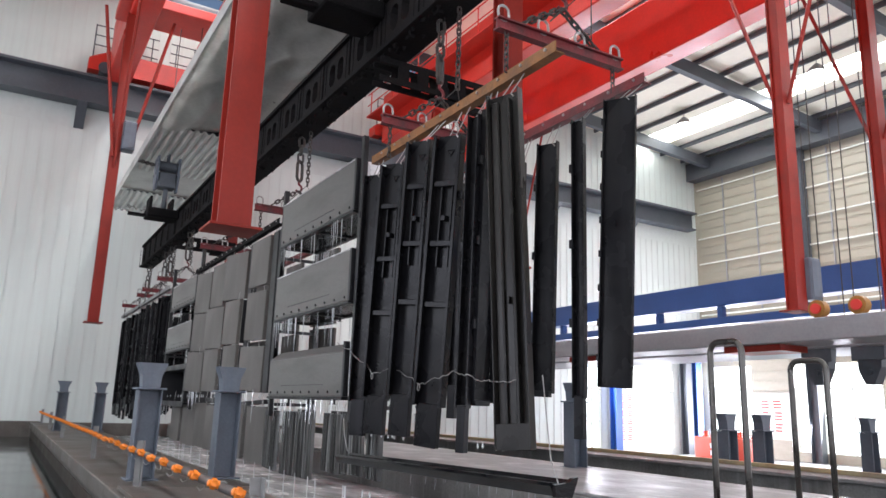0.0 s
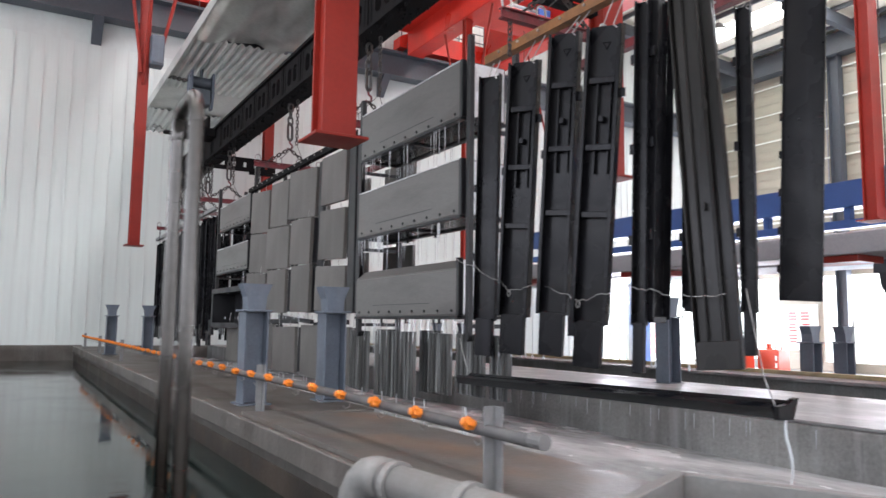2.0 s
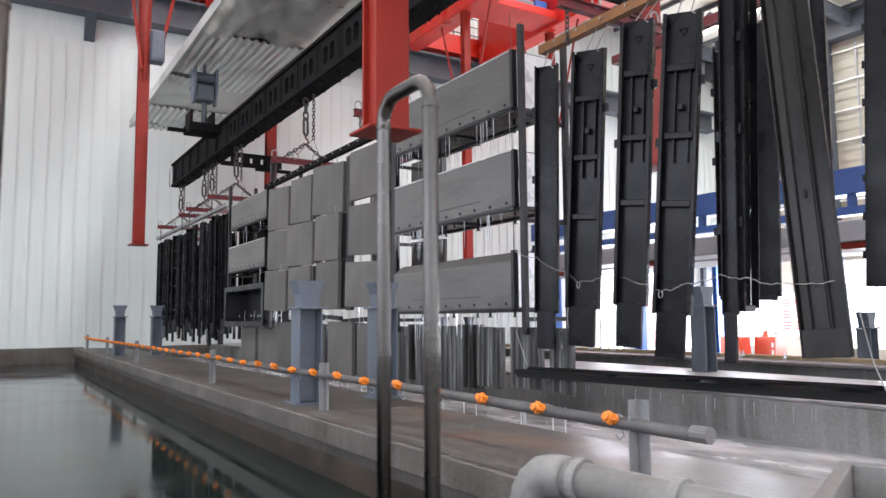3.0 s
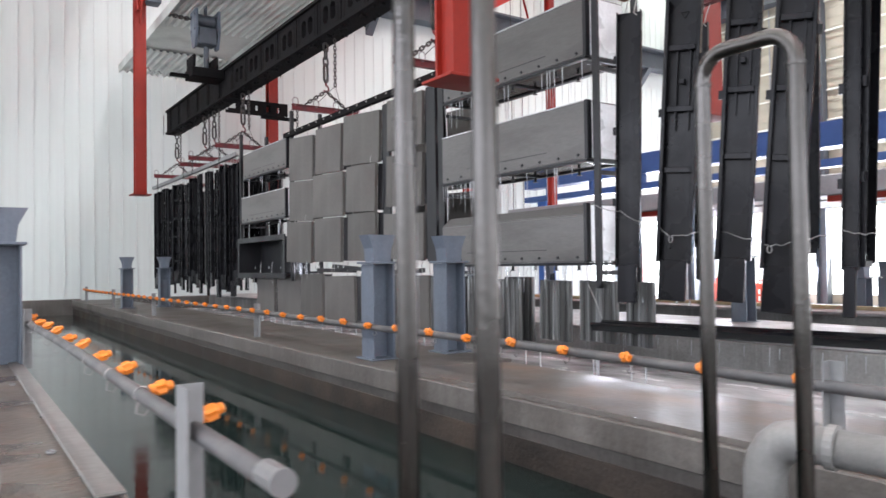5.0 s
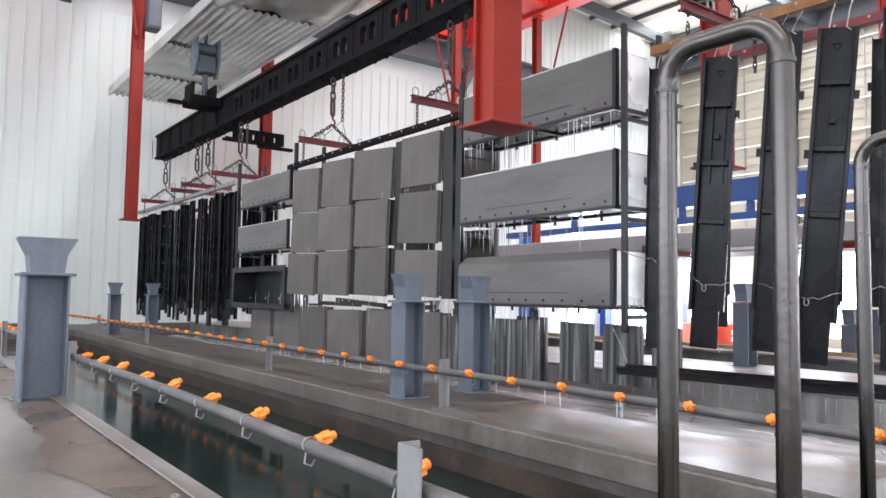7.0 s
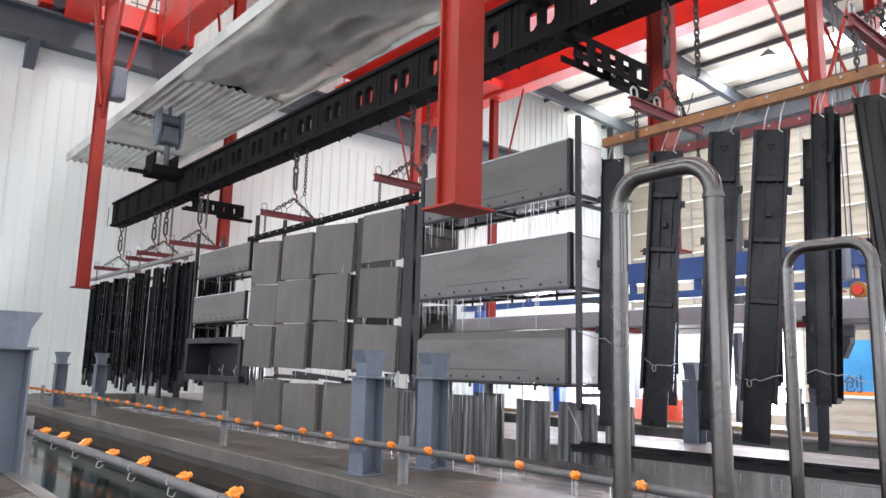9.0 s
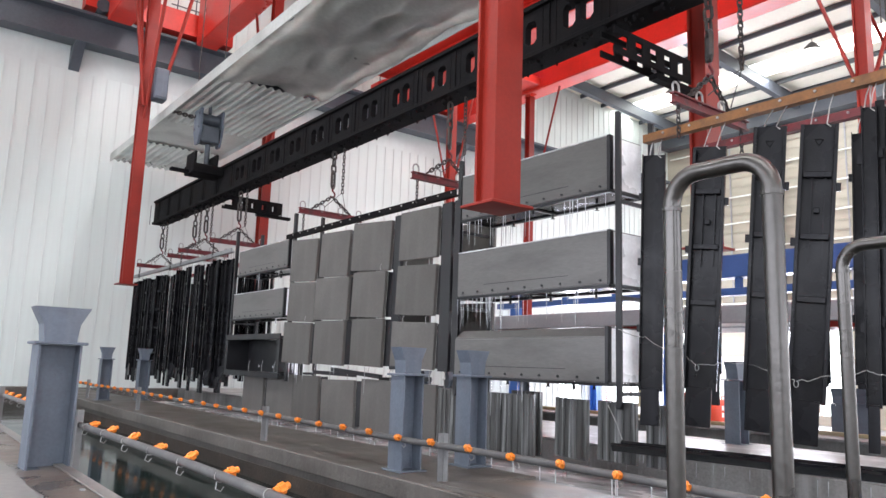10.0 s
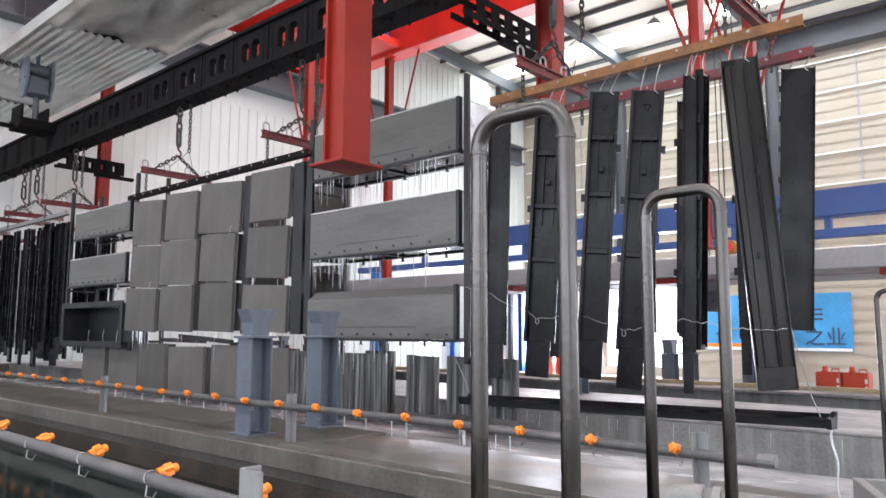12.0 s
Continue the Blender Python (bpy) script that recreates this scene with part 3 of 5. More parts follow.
def guide_post(x, y, base, group, size=1.0):
    p = thing("guide_post", (x, y, base), "blue-grey steel guide post with a flared top", "post", group)
    top = base + 1.1
    w = 0.11 * size
    bm = B()
    extrude_profile(bm, [(x - w, y - w), (x - w + 0.014, y - w), (x - w + 0.014, y + 0.02), (x + w - 0.014, y + 0.02), (x + w - 0.014, y - w), (x + w, y - w), (x + w, y + w), (x + w - 0.014, y + w), (x + w - 0.014, y + 0.034), (x - w + 0.014, y + 0.034), (x - w + 0.014, y + w), (x - w, y + w)], "z", base, top - 0.262)
    part("column", bm, STEELBLUE, p)
    part("cap_plate", box(B(), (x - w - 0.03, y - w - 0.03, top - 0.26), (x + w + 0.03, y + w + 0.03, top - 0.24), 0.004), STEELBLUE, p)
    prof = [(-0.75 * w, top - 0.239), (0.75 * w, top - 0.239), (0.85 * w, top - 0.12), (1.3 * w, top), (-1.3 * w, top), (-0.85 * w, top - 0.12)]
    part("guide_flare", extrude_profile(B(), [(x + u, v) for u, v in prof], "y", y - w * 0.8, y - w * 0.8 + 0.014), STEELBLUE, p)
    for sd in (-1, 1):
        bm = B()
        extrude_profile(bm, [(x + sd * 0.75 * w, top - 0.239), (x + sd * 0.85 * w, top - 0.12), (x + sd * 1.3 * w, top), (x + sd * (1.3 * w - 0.02), top), (x + sd * (0.85 * w - 0.014), top - 0.115), (x + sd * (0.75 * w - 0.014), top - 0.239)], "y", y - w * 0.8 + 0.015, y + w * 0.8)
        part("flare_side", bm, STEELBLUE, p)
    part("base_plate", box(B(), (x - 0.15, y - 0.15, base - 0.012), (x + 0.15, y + 0.15, base + 0.004), 0.004), STEELBLUE, p)
    return p


for x in (1.17, 1.95):
    for y in (8.05, 19.3):
        guide_post(x, y, RZ, "guide posts on the rim")
guide_post(-1.76, 8.2, NZ, "guide posts on the rim", 1.25)
guide_post(-1.76, 19.3, NZ, "guide posts on the rim")
guide_post(6.6, 8.0, RZ + 0.03, "guide posts on the rim")
for x in (9.65, 10.5, 13.5):
    for y in (8.0, 19.3):
        guide_post(x, y, 0.82, "guide posts of the far tanks")

# ---- spray pipes ----


def nozzle_mesh():
    bm = B()
    steps = ((0.0, 0.03, 0), (0.022, 0.03, 0), (0.026, 0.04, 0.28), (0.058, 0.04, 0.28), (0.064, 0.024, 0), (0.082, 0.024, 0), (0.088, 0.012, 0))
    rings = [[bm.verts.new((d, (r * (1 - f * (k % 2))) * math.cos(k * math.pi / 6), (r * (1 - f * (k % 2))) * math.sin(k * math.pi / 6))) for k in range(12)] for d, r, f in steps]
    for a, b in zip(rings, rings[1:]):
        for k in range(12):
            bm.faces.new((a[k], a[(k + 1) % 12], b[(k + 1) % 12], b[k]))
    bm.faces.new(rings[0][::-1])
    bm.faces.new(rings[-1])
    return finish("nozzle", bm, ORANGE)


NOZZLE = nozzle_mesh()


def clamp_mesh():
    bm = B()
    tube(bm, [(0.033 * math.cos(a), 0, 0.033 * math.sin(a)) for a in np.linspace(-2.2, 3.6, 14)], 0.004, 5)
    tube(bm, [(-0.02, 0, -0.028), (-0.03, 0, -0.07), (0.0, 0, -0.085), (0.02, 0, -0.06)], 0.004, 5)
    return finish("clamp", bm, WIRE)


CLAMP = clamp_mesh()


def spray_pipe(x, z, base, y0, y1, first, posts, side, label, r=0.027, fat=0.85):
    s = thing("spray_pipe", (x, (y0 + y1) / 2, z), label, "pipe", "spray pipes")
    pipe = part("pipe", tube(B(), [(x, y, z + 0.006 * math.sin(y * 1.3)) for y in np.arange(y0, y1, 0.5)], r, 12), PVC, s, smooth=True)
    part("end_cap", tube(B(), [(x, y0 - 0.012, z), (x, y0 + 0.07, z)], r * 1.2, 12), CAPM, s, "paler pipe end cap")
    y = first
    rng = random.Random(3)
    while y < y1 - 0.1:
        for name, me in (("nozzle", NOZZLE), ("clamp", CLAMP)):
            ob = new(name, me)
            ob.parent = s
            ob.location = Vector((x + side * 0.02 * (name == "nozzle"), y, z + 0.01 * (name == "nozzle"))) - ORIGIN[s]
            ob.scale = (0.75, fat * 0.92, fat * 0.92) if name == "nozzle" else (r / 0.03,) * 3
            ob.rotation_euler = (rng.uniform(-0.4, 0.4), (-0.35 + rng.uniform(-0.2, 0.2)) * (name == "nozzle"), (0 if side > 0 else math.pi) + rng.uniform(-0.12, 0.12))
        y += 0.487
    for py in posts:
        bm = B()
        pw = 0.032 if side < 0 else 0.046
        extrude_profile(bm, [(x - side * 0.040, py - pw), (x - side * 0.040, py + pw), (x + side * 0.02, py + pw), (x + side * 0.02, py + pw - 0.006), (x - side * 0.034, py + pw - 0.006), (x - side * 0.034, py - pw)], "z", base, z + 0.10)
        part("post", bm, GREYPAINT, s, "grey angle-iron post")
    return s


spray_pipe(1.02, 1.42, RZ - 0.015, 3.52, 24.1, 3.99, (3.88, 7.3, 10.8, 16.15, 20.05, 23.95), -1, "dark plastic spray pipe with orange nozzles on posts")
spray_pipe(-1.58, 1.585, NZ - 0.02, 3.42, 24.1, 3.99, (3.90, 8.05, 12.0, 16.0, 20.0, 24.0), 1, "grey plastic spray pipe with orange nozzles and wire clips", 0.021, 0.62)

# ---- ladder loops ----


def grab_loop(x, y0, y1, base, top, r, label):
    g = thing("grab_rail", (x, (y0 + y1) / 2, base), label, "grab rail", "stainless grab rails")
    c = 0.07
    pts = [(x, y0, base), (x, y0, (base + top) / 2), (x, y0, top - c)]
    pts += [(x, y0 + c * (1 - math.cos(a)), top - c + c * math.sin(a)) for a in np.linspace(0.2, math.pi / 2, 6)]
    pts += [(x, y1 - c * (1 - math.cos(a)), top - c + c * math.sin(a)) for a in np.linspace(math.pi / 2, 0.2, 6)]
    pts += [(x, y1, top - c), (x, y1, (base + top) / 2), (x, y1, base)]
    pipe = part("pipe", tube(B(), pts, r, 14), STAINLESS, g, smooth=True)
    for y in (y0, y1):
        part("foot", tube(B(), [(x, y, base - 0.002), (x, y, base + 0.012)], 0.06, 14), STAINLESS, g)
        part("weld_ring", tube(B(), [(x, y, top - c - 0.014), (x, y, top - c - 0.004)], r + 0.0025, 14), STAINLESS, pipe)
    return g


grab_loop(-1.34, 3.158, 3.402, 1.1, 2.53, 0.0205, "brushed stainless steel grab loop on the tank end")
grab_loop(-0.406, 3.182, 3.436, 1.1, 2.485, 0.0195, "brushed stainless steel grab loop on the tank end")
grab_loop(4.05, 3.40, 3.65, 0.74, 2.37, 0.021, "stainless grab loop by the dip tank")
grab_loop(5.0, 3.42, 3.70, RZ + 0.03, 2.30, 0.021, "stainless grab loop by the dip tank")

# ---- flight bar and its hangers ----
FX, FZ0, FZ1 = 3.3, 5.80, 6.48


def slotted(x, y0, y1, z0, z1, holes):
    """A web plate, with a pair of upright round-ended slots in it."""
    bm = B()
    if not holes:
        return box(bm, (x, y0, z0), (x + 0.02, y1, z1))
    c = 0.05
    lo, hi = z0 + 0.13, z1 - 0.13
    slots = ((y0 + 0.22, y0 + 0.41), (y0 + 0.49, y0 + 0.68))
    pos = y0
    for a, b in slots:
        box(bm, (x, pos, z0), (x + 0.095, a, z1))
        extrude_profile(bm, [(a, z0), (b, z0), (b, lo + c), (b - c, lo), (a + c, lo), (a, lo + c)], "x", x, x + 0.095)
        extrude_profile(bm, [(a, z1), (b, z1), (b, hi - c), (b - c, hi), (a + c, hi), (a, hi - c)], "x", x, x + 0.095)
        pos = b
    return box(bm, (x, pos, z0), (x + 0.095, y1, z1))


fb = thing("flight_bar", (FX, 14, FZ0), "black steel flight bar with slotted web", "flight bar")
FY0, FY1 = 1.0, 23.9
for s in (-1, 1):
    part("flange", box(B(), (FX - 0.22, FY0, (FZ0 if s < 0 else FZ1 - 0.06)), (FX + 0.17, FY1, (FZ0 + 0.06 if s < 0 else FZ1)), 0.006), BLACK, fb)
y = FY0
while y < FY1 - 0.05:
    y2 = min(y + 0.9, FY1)
    part("web", slotted(FX - 0.165, y, y2, FZ0 + 0.06, FZ1 - 0.06, y2 - y > 0.8 and y < 17.5), BLACK, fb)
    y = y2
for y in np.arange(FY0 + 0.9, FY1, 0.9):
    for u, d in ((0.0, 0.02), (0.12, 0.008), (0.80, 0.01)):
        part("stiffener", box(B(), (FX - 0.166 - d, y + u - 0.018, FZ0 + 0.061), (FX - 0.166, y + u + 0.018, FZ1 - 0.061), 0.004), BLACK, fb)
rng = random.Random(77)
bm = B()
for k in range(420):
    y, x, d = rng.uniform(FY0, FY1), FX + rng.choice((-0.15, -0.15, 0.14, rng.uniform(-0.15, 0.15))), rng.uniform(0.008, 0.05)
    tube(bm, [(x, y, FZ0 + 0.01), (x, y + 0.004, FZ0 - d * 0.6), (x, y, FZ0 - d)], [rng.uniform(0.015, 0.04), 0.014, 0.004], 6)
tagged(part("dried_coating", bm, BLACK, fb, "lumps of dried black coating"), kind="stuff")
for y in np.arange(FY0 + 0.3, FY1, 0.6):
    part("lug", box(B(), (FX - 0.13, y - 0.05, FZ0 - 0.04), (FX - 0.07, y + 0.05, FZ0)), BLACK, fb)
part("end_plate", box(B(), (FX - 0.17, FY1, FZ0), (FX + 0.17, FY1 + 0.03, FZ1), 0.004), BLACK, fb)


def link(bm, c, length, width, r, turn):
    pts = []
    for k in range(12):
        a = 2 * math.pi * k / 12
        u, v = math.cos(a) * width / 2, math.sin(a) * width / 2 + (length - width) / 2 * (1 if math.sin(a) > 0 else -1)
        pts.append((c[0] + u * math.cos(turn), c[1] + u * math.sin(turn), c[2] + v))
    tube(bm, pts, r, 5, closed=True)


def chain(bm, p0, p1, size=0.14, r=0.017):
    p0, p1 = Vector(p0), Vector(p1)
    n = max(2, int((p1 - p0).length / (size * 0.72)))
    d = (p1 - p0) / n
    m = d.normalized().to_track_quat("Z", "Y").to_matrix().to_4x4()
    for i in range(n):
        sub = B()
        link(sub, (0, 0, 0), size, size * 0.55, r, 1.57 * (i % 2))
        bmesh.ops.transform(sub, matrix=Matrix.Translation(p0 + d * (i + 0.5)) @ m, verts=sub.verts)
        me = bpy.data.meshes.new("t")
        sub.to_mesh(me)
        sub.free()
        bm.from_mesh(me)
        bpy.data.meshes.remove(me)


def cross_arm(y, label):
    """The perforated arm across the flight bar's underside."""
    a = thing("cross_arm", (FX, y, FZ0 - 0.3), label, "cross arm", "cross arms")
    z0, z1 = FZ0 - 0.34, FZ0 - 0.045
    for s in (-1, 1):
        bm = B()
        xs = np.linspace(FX + 0.1, FX + 1.13, 5)
        box(bm, (FX - 0.2, y + s * 0.09 - 0.01, z0), (FX + 1.2, y + s * 0.09 + 0.01, z0 + 0.07))
        box(bm, (FX - 0.2, y + s * 0.09 - 0.01, z1 - 0.07), (FX + 1.2, y + s * 0.09 + 0.01, z1))
        for x in xs:
            box(bm, (x - 0.07, y + s * 0.09 - 0.01, z0 + 0.07), (x + 0.07, y + s * 0.09 + 0.01, z1 - 0.07))
        part("plate", bm, BLACK, a, "row of round-cornered holes")
    part("foot", box(B(), (FX + 0.6, y - 0.06, z0 - 0.07), (FX + 1.45, y + 0.06, z0 - 0.002), 0.006), BLACK, a)
    return a


for y in (18.4, 7.3):
    cross_arm(y, "black perforated steel cross arm under the flight bar")

# pick-up hook unit above each arm
for y in (18.9, 7.5):
    h = thing("lifting_hook", (FX - 0.5, y, FZ1), "grey hoist hook block above a black catch on the flight bar", "hoist", "hoist hooks")
    part("catch", box(B(), (FX - 0.9, y - 0.3, FZ1 - 0.26), (FX - 0.175, y + 0.3, FZ1 - 0.04), 0.02), BLACK, h)
    for x in (FX - 0.87, FX - 0.37):
        part("catch_jaw", box(B(), (x, y - 0.28, FZ1 - 0.039), (x + 0.06, y + 0.28, FZ1 + 0.24), 0.015), BLACK, h)
    part("catch_arm", box(B(), (FX - 1.3, y - 0.07, FZ1 - 0.25), (FX - 0.905, y + 0.07, FZ1 - 0.18), 0.008), BLACK, h)
    for x in (FX - 0.76, FX - 0.26):
        bm = extrude_profile(B(), [(y - 0.22, FZ1 + 1.30), (y + 0.24, FZ1 + 1.30), (y + 0.24, FZ1 + 0.78), (y + 0.09, FZ1 + 0.46), (y - 0.09, FZ1 + 0.46), (y - 0.22, FZ1 + 0.78)], "x", x - 0.025, x + 0.025)
        plate = part("side_plate", bm, STEELBLUE, h)
        for dy, dz in ((-0.14, 1.18), (0.16, 1.18), (-0.14, 0.85), (0.16, 0.85)):
            part("bolt", tube(B(), [(x - 0.045, y + dy, FZ1 + dz), (x + 0.045, y + dy, FZ1 + dz)], 0.025, 6), DARKSTEEL, plate)
    part("motor_box", box(B(), (FX - 0.72, y - 0.18, FZ1 + 0.52), (FX - 0.30, y + 0.18, FZ1 + 0.92), 0.03), DARKSTEEL, h)
    part("sheave", tube(B(), [(FX - 0.72, y, FZ1 + 1.10), (FX - 0.30, y, FZ1 + 1.10)], 0.13, 16), DARKSTEEL, h)
    part("hanger_rod", tube(B(), [(FX - 0.51, y, FZ1 + 1.2), (FX - 0.51, y, 8.1)], 0.04, 8), DARKSTEEL, h)
    part("shaft", tube(B(), [(FX - 0.5, y, FZ1 - 0.041), (FX - 0.5, y, FZ1 + 0.51)], 0.06, 12), DARKSTEEL, h)
    bm = B()
    chain(bm, (FX - 0.78, y + 0.2, FZ1 + 1.15), (FX - 1.12, y + 0.9, FZ1 + 1.42), 0.14, 0.018)
    tagged(part("slack_chain", bm, CHAIN, h), kind="stuff")


def hanger(y, x, zs, half, label):
    """A chain from the flight bar, a large ring, two slings and the red spreader bar across x."""
    h = thing("spreader_hanger", (x, y, zs), label, "spreader", "chain hangers")
    zr = zs + (FZ0 - zs) * 0.52
    bm = B()
    chain(bm, (x, y, FZ0 - 0.03), (x, y, zr + 0.17), 0.15, 0.018)
    tagged(part("chain", bm, CHAIN, h), kind="stuff")
    bm = B()
    link(bm, (x, y, zr + 0.03), 0.31, 0.17, 0.024, 0.8)
    part("ring", bm, CHAIN, h)
    pts = [(x, y, zr - 0.10), (x, y, zr - 0.17)] + [(x + 0.05 * math.sin(a), y, zr - 0.235 + 0.055 * math.cos(a)) for a in (0.3, 0.9, 1.5, 2.1, 2.8, 3.5, 4.1)]
    part("hook", tube(B(), pts, 0.017, 6), SPREAD, h, "worn red hook")
    for s in (-1, 1):
        bm = B()
        chain(bm, (x, y, zr - 0.28), (x + s * half * 0.62, y + s * 0.02, zs + 0.07), 0.085, 0.011)
        tagged(part("sling", bm, CHAIN, h), kind="stuff")
    bm = B()
    chain(bm, (x + 0.02, y - 0.32, FZ0 - 0.03), (x + 0.02, y - 0.32, zs + 0.35), 0.08, 0.009)
    tube(bm, [(x - 0.2, y - 0.1, zs + 0.1), (x + 0.02, y - 0.32, zs + 0.36), (x + 0.25, y - 0.06, zs + 0.1)], 0.006, 5)
    tagged(part("safety_chain", bm, CHAIN, h, "thin slack safety chain"), kind="stuff")
    bar = part("bar", ibeam(B(), "x", y, zs + 0.005, 0.07, 0.10, x - half, x + half, 0.012, 0.014), SPREAD, h, "worn red spreader bar")
    for s in (-1, -0.33, 0.33, 1):
        bm = B()
        link(bm, (x + s * half * 0.9, y, zs + 0.10), 0.13, 0.10, 0.011, 0)
        part("eye", bm, WIRE, bar)
    for s in (-1, 1):
        bm = B()
        chain(bm, (x + s * half * 0.85, y, zs - 0.03), (x + s * half * 0.85, y, zs - 0.36), 0.06, 0.007)
        tagged(part("hook_chain", bm, CHAIN, h), kind="stuff")
    return h


HL = "worn red spreader bar hanging on chains"
for y, zs in ((23.5, 4.55), (20.8, 4.55), (20.0, 4.6), (17.9, 4.6), (13.65, 4.62), (10.3, 4.6), (6.2, 4.55), (4.3, 4.66)):
    hanger(y, FX, zs, 0.62, HL)


def hang_bar(name, x, y0, y1, z, mat, label):
    b = thing(name, (x, (y0 + y1) / 2, z), label, "hanging bar", "hanging bars")
    bm = B()
    extrude_profile(bm, [(x - 0.04, z - 0.04), (x + 0.04, z - 0.04), (x + 0.04, z - 0.03), (x - 0.03, z - 0.03), (x - 0.03, z + 0.04), (x - 0.04, z + 0.04)], "y", y0, y1)
    angle = part("angle", bm, mat, b)
    for y in np.arange(y0 + 0.1, y1, 0.28):
        part("bolt", tube(B(), [(x - 0.052, y, z + 0.01), (x - 0.0395, y, z + 0.01)], 0.012, 6), WIRE, angle)
    return b


BX0, BX1 = FX - 0.48, FX + 0.55
hang_bar("hanging_bar", BX0, 3.75, 6.60, 4.27, ORBAR, "rusty ochre angle bar carrying wire hooks")
hang_bar("hanging_bar", BX1, 3.95, 6.72, 4.40, SPREAD, "dark red angle bar carrying wire hooks")
hang_bar("hanging_bar", BX0, 9.45, 14.3, 4.24, BLACK, "black angle bar carrying grey panels")
hang_bar("hanging_bar", BX1, 9.75, 14.3, 4.24, SPREAD, "dark red angle bar behind the panels")
hang_bar("hanging_bar", BX0, 16.85, 24.2, 4.28, GREYPAINT, "grey angle bar carrying long channels")
hang_bar("hanging_bar", BX1, 16.85, 24.2, 4.28, SPREAD, "dark red angle bar carrying long channels")


def wire_hook(bm, p0, p1):
    p0, p1 = Vector(p0), Vector(p1)
    mid = (p0 + p1) / 2 + Vector((0.015, 0.02, 0))
    tube(bm, [p0 + Vector((-0.03, 0, 0)), p0 + Vector((-0.01, 0, 0.03)), p0 + Vector((0.02, 0.0, 0.0)), mid, p1 + Vector((0, 0.01, 0.01)), p1 + Vector((0, -0.02, -0.02))], 0.005, 5)


def channel(x, y, ztop, zbot, width, lean, yaw, style, label, hang=4.28, depth=0.075, foot=0.30):
    """A long sheet-steel channel, web and two flanges with rungs, hung by wire hooks; lean: sideways offset of its foot."""
    L = ztop - zbot
    c = thing("steel_channel", (x, y, ztop), label, "steel channel", "hanging black channels")
    m = Matrix.Translation((x, y, ztop)) @ Matrix.Rotation(math.atan2(lean, L), 4, "X") @ Matrix.Rotation(radians(yaw), 4, "Z")
    w = width / 2

    def put(name, bm, label=""):
        bmesh.ops.transform(bm, matrix=m, verts=bm.verts)
        return part(name, bm, BROWNCOAT if style == "ribbed" else ECOAT, c, label)

    full = L
    if style in ("rungs", "slim"):
        L = full - foot
        put("foot", box(B(), (-depth * 0.7, -w * 0.72, -full), (0.004, w * 0.86, -L + 0.02), 0.004))
    put("web", box(B(), (-0.004, -w, -L), (0.004, w, 0), 0.002))
    if style == "rungs":
        for s in (-1, 1):
            put("flange", box(B(), (-depth, s * w - 0.004, -L), (-0.0045, s * w + 0.004, -0.02), 0.002))
        n = int(L / 0.55)
        for i in range(n):
            z = -0.35 - i * 0.52 + 0.05 * ((i * 7) % 3 - 1)
            put("rung", box(B(), (-depth * 0.85, -w * 0.78, z - 0.022), (-0.0045, w * 0.78, z + 0.022), 0.004))
        put("bracket", box(B(), (-0.05, w + 0.0045, -L * 0.45), (-0.02, w + 0.035, -L * 0.42)))
        put("bracket", box(B(), (-0.05, -w - 0.035, -L * 0.25), (-0.02, -w - 0.0045, -L * 0.22)))
        bm = B()
        tri = [(-0.008, -0.03, -0.12), (-0.008, 0.03, -0.12), (-0.008, 0.0, -0.17)]
        tube(bm, tri, 0.005, 5, closed=True)
        put("cut_out", bm)
        put("inner_rail", box(B(), (-depth * 0.6, w * 0.25, -L * 0.5), (-0.0045, w * 0.33, -0.4)))
        put("inner_rail", box(B(), (-depth * 0.5, -w * 0.5, -L * 0.5), (-0.0045, -w * 0.42, -0.4)))
        put("clip", box(B(), (-depth * 0.9, -w * 0.2, -L * 0.33), (-0.0045, w * 0.1, -L * 0.31), 0.003))
        put("lip", box(B(), (-depth - 0.001, w - 0.022, -L), (-depth - 0.008, w + 0.004, -0.02), 0.002))
        put("lip", box(B(), (-depth - 0.001, -w - 0.004, -L), (-depth - 0.008, -w + 0.022, -0.02), 0.002))
    elif style == "ribbed":
        for s in (-1, 1):
            put("flange", box(B(), (-depth, s * w - 0.004, -L), (-0.0045, s * w + 0.004, 0), 0.002))
        put("rib", box(B(), (-depth * 0.8, -w * 0.38, -L + 0.1), (-0.0045, -w * 0.22, -0.05), 0.008))
        put("inner_step", box(B(), (-depth * 0.45, w * 0.45, -L + 0.1), (-0.0045, w * 0.92, -0.05), 0.01))
        put("clip", box(B(), (-depth * 0.5, w * 0.1, -L * 0.62), (-0.0045, w * 0.2, -L * 0.60), 0.003))
        put("foot_plate", box(B(), (-depth * 0.9, -w + 0.005, -L - 0.0), (-0.0045, w - 0.005, -L + 0.16), 0.003))
    elif style == "plain":
        for s in (-1, 1):
            put("flange", box(B(), (-0.04, s * w - 0.004, -L), (-0.0045, s * w + 0.004, 0), 0.002))
        for i in range(8):
            put("tab", box(B(), (-0.03, w + 0.0045, -0.15 - i * L / 8.5), (-0.01, w + 0.02, -0.2 - i * L / 8.5)))
    else:
        for s in (-1, 1):
            put("flange", box(B(), (-depth * 0.8, s * w - 0.004, -L), (-0.0045, s * w + 0.004, 0), 0.002))
        for i in range(3):
            put("bracket", box(B(), (-0.05, w + 0.0045, -L * (0.2 + 0.28 * i)), (-0.02, w + 0.03, -L * (0.17 + 0.28 * i))))
    bm = B()
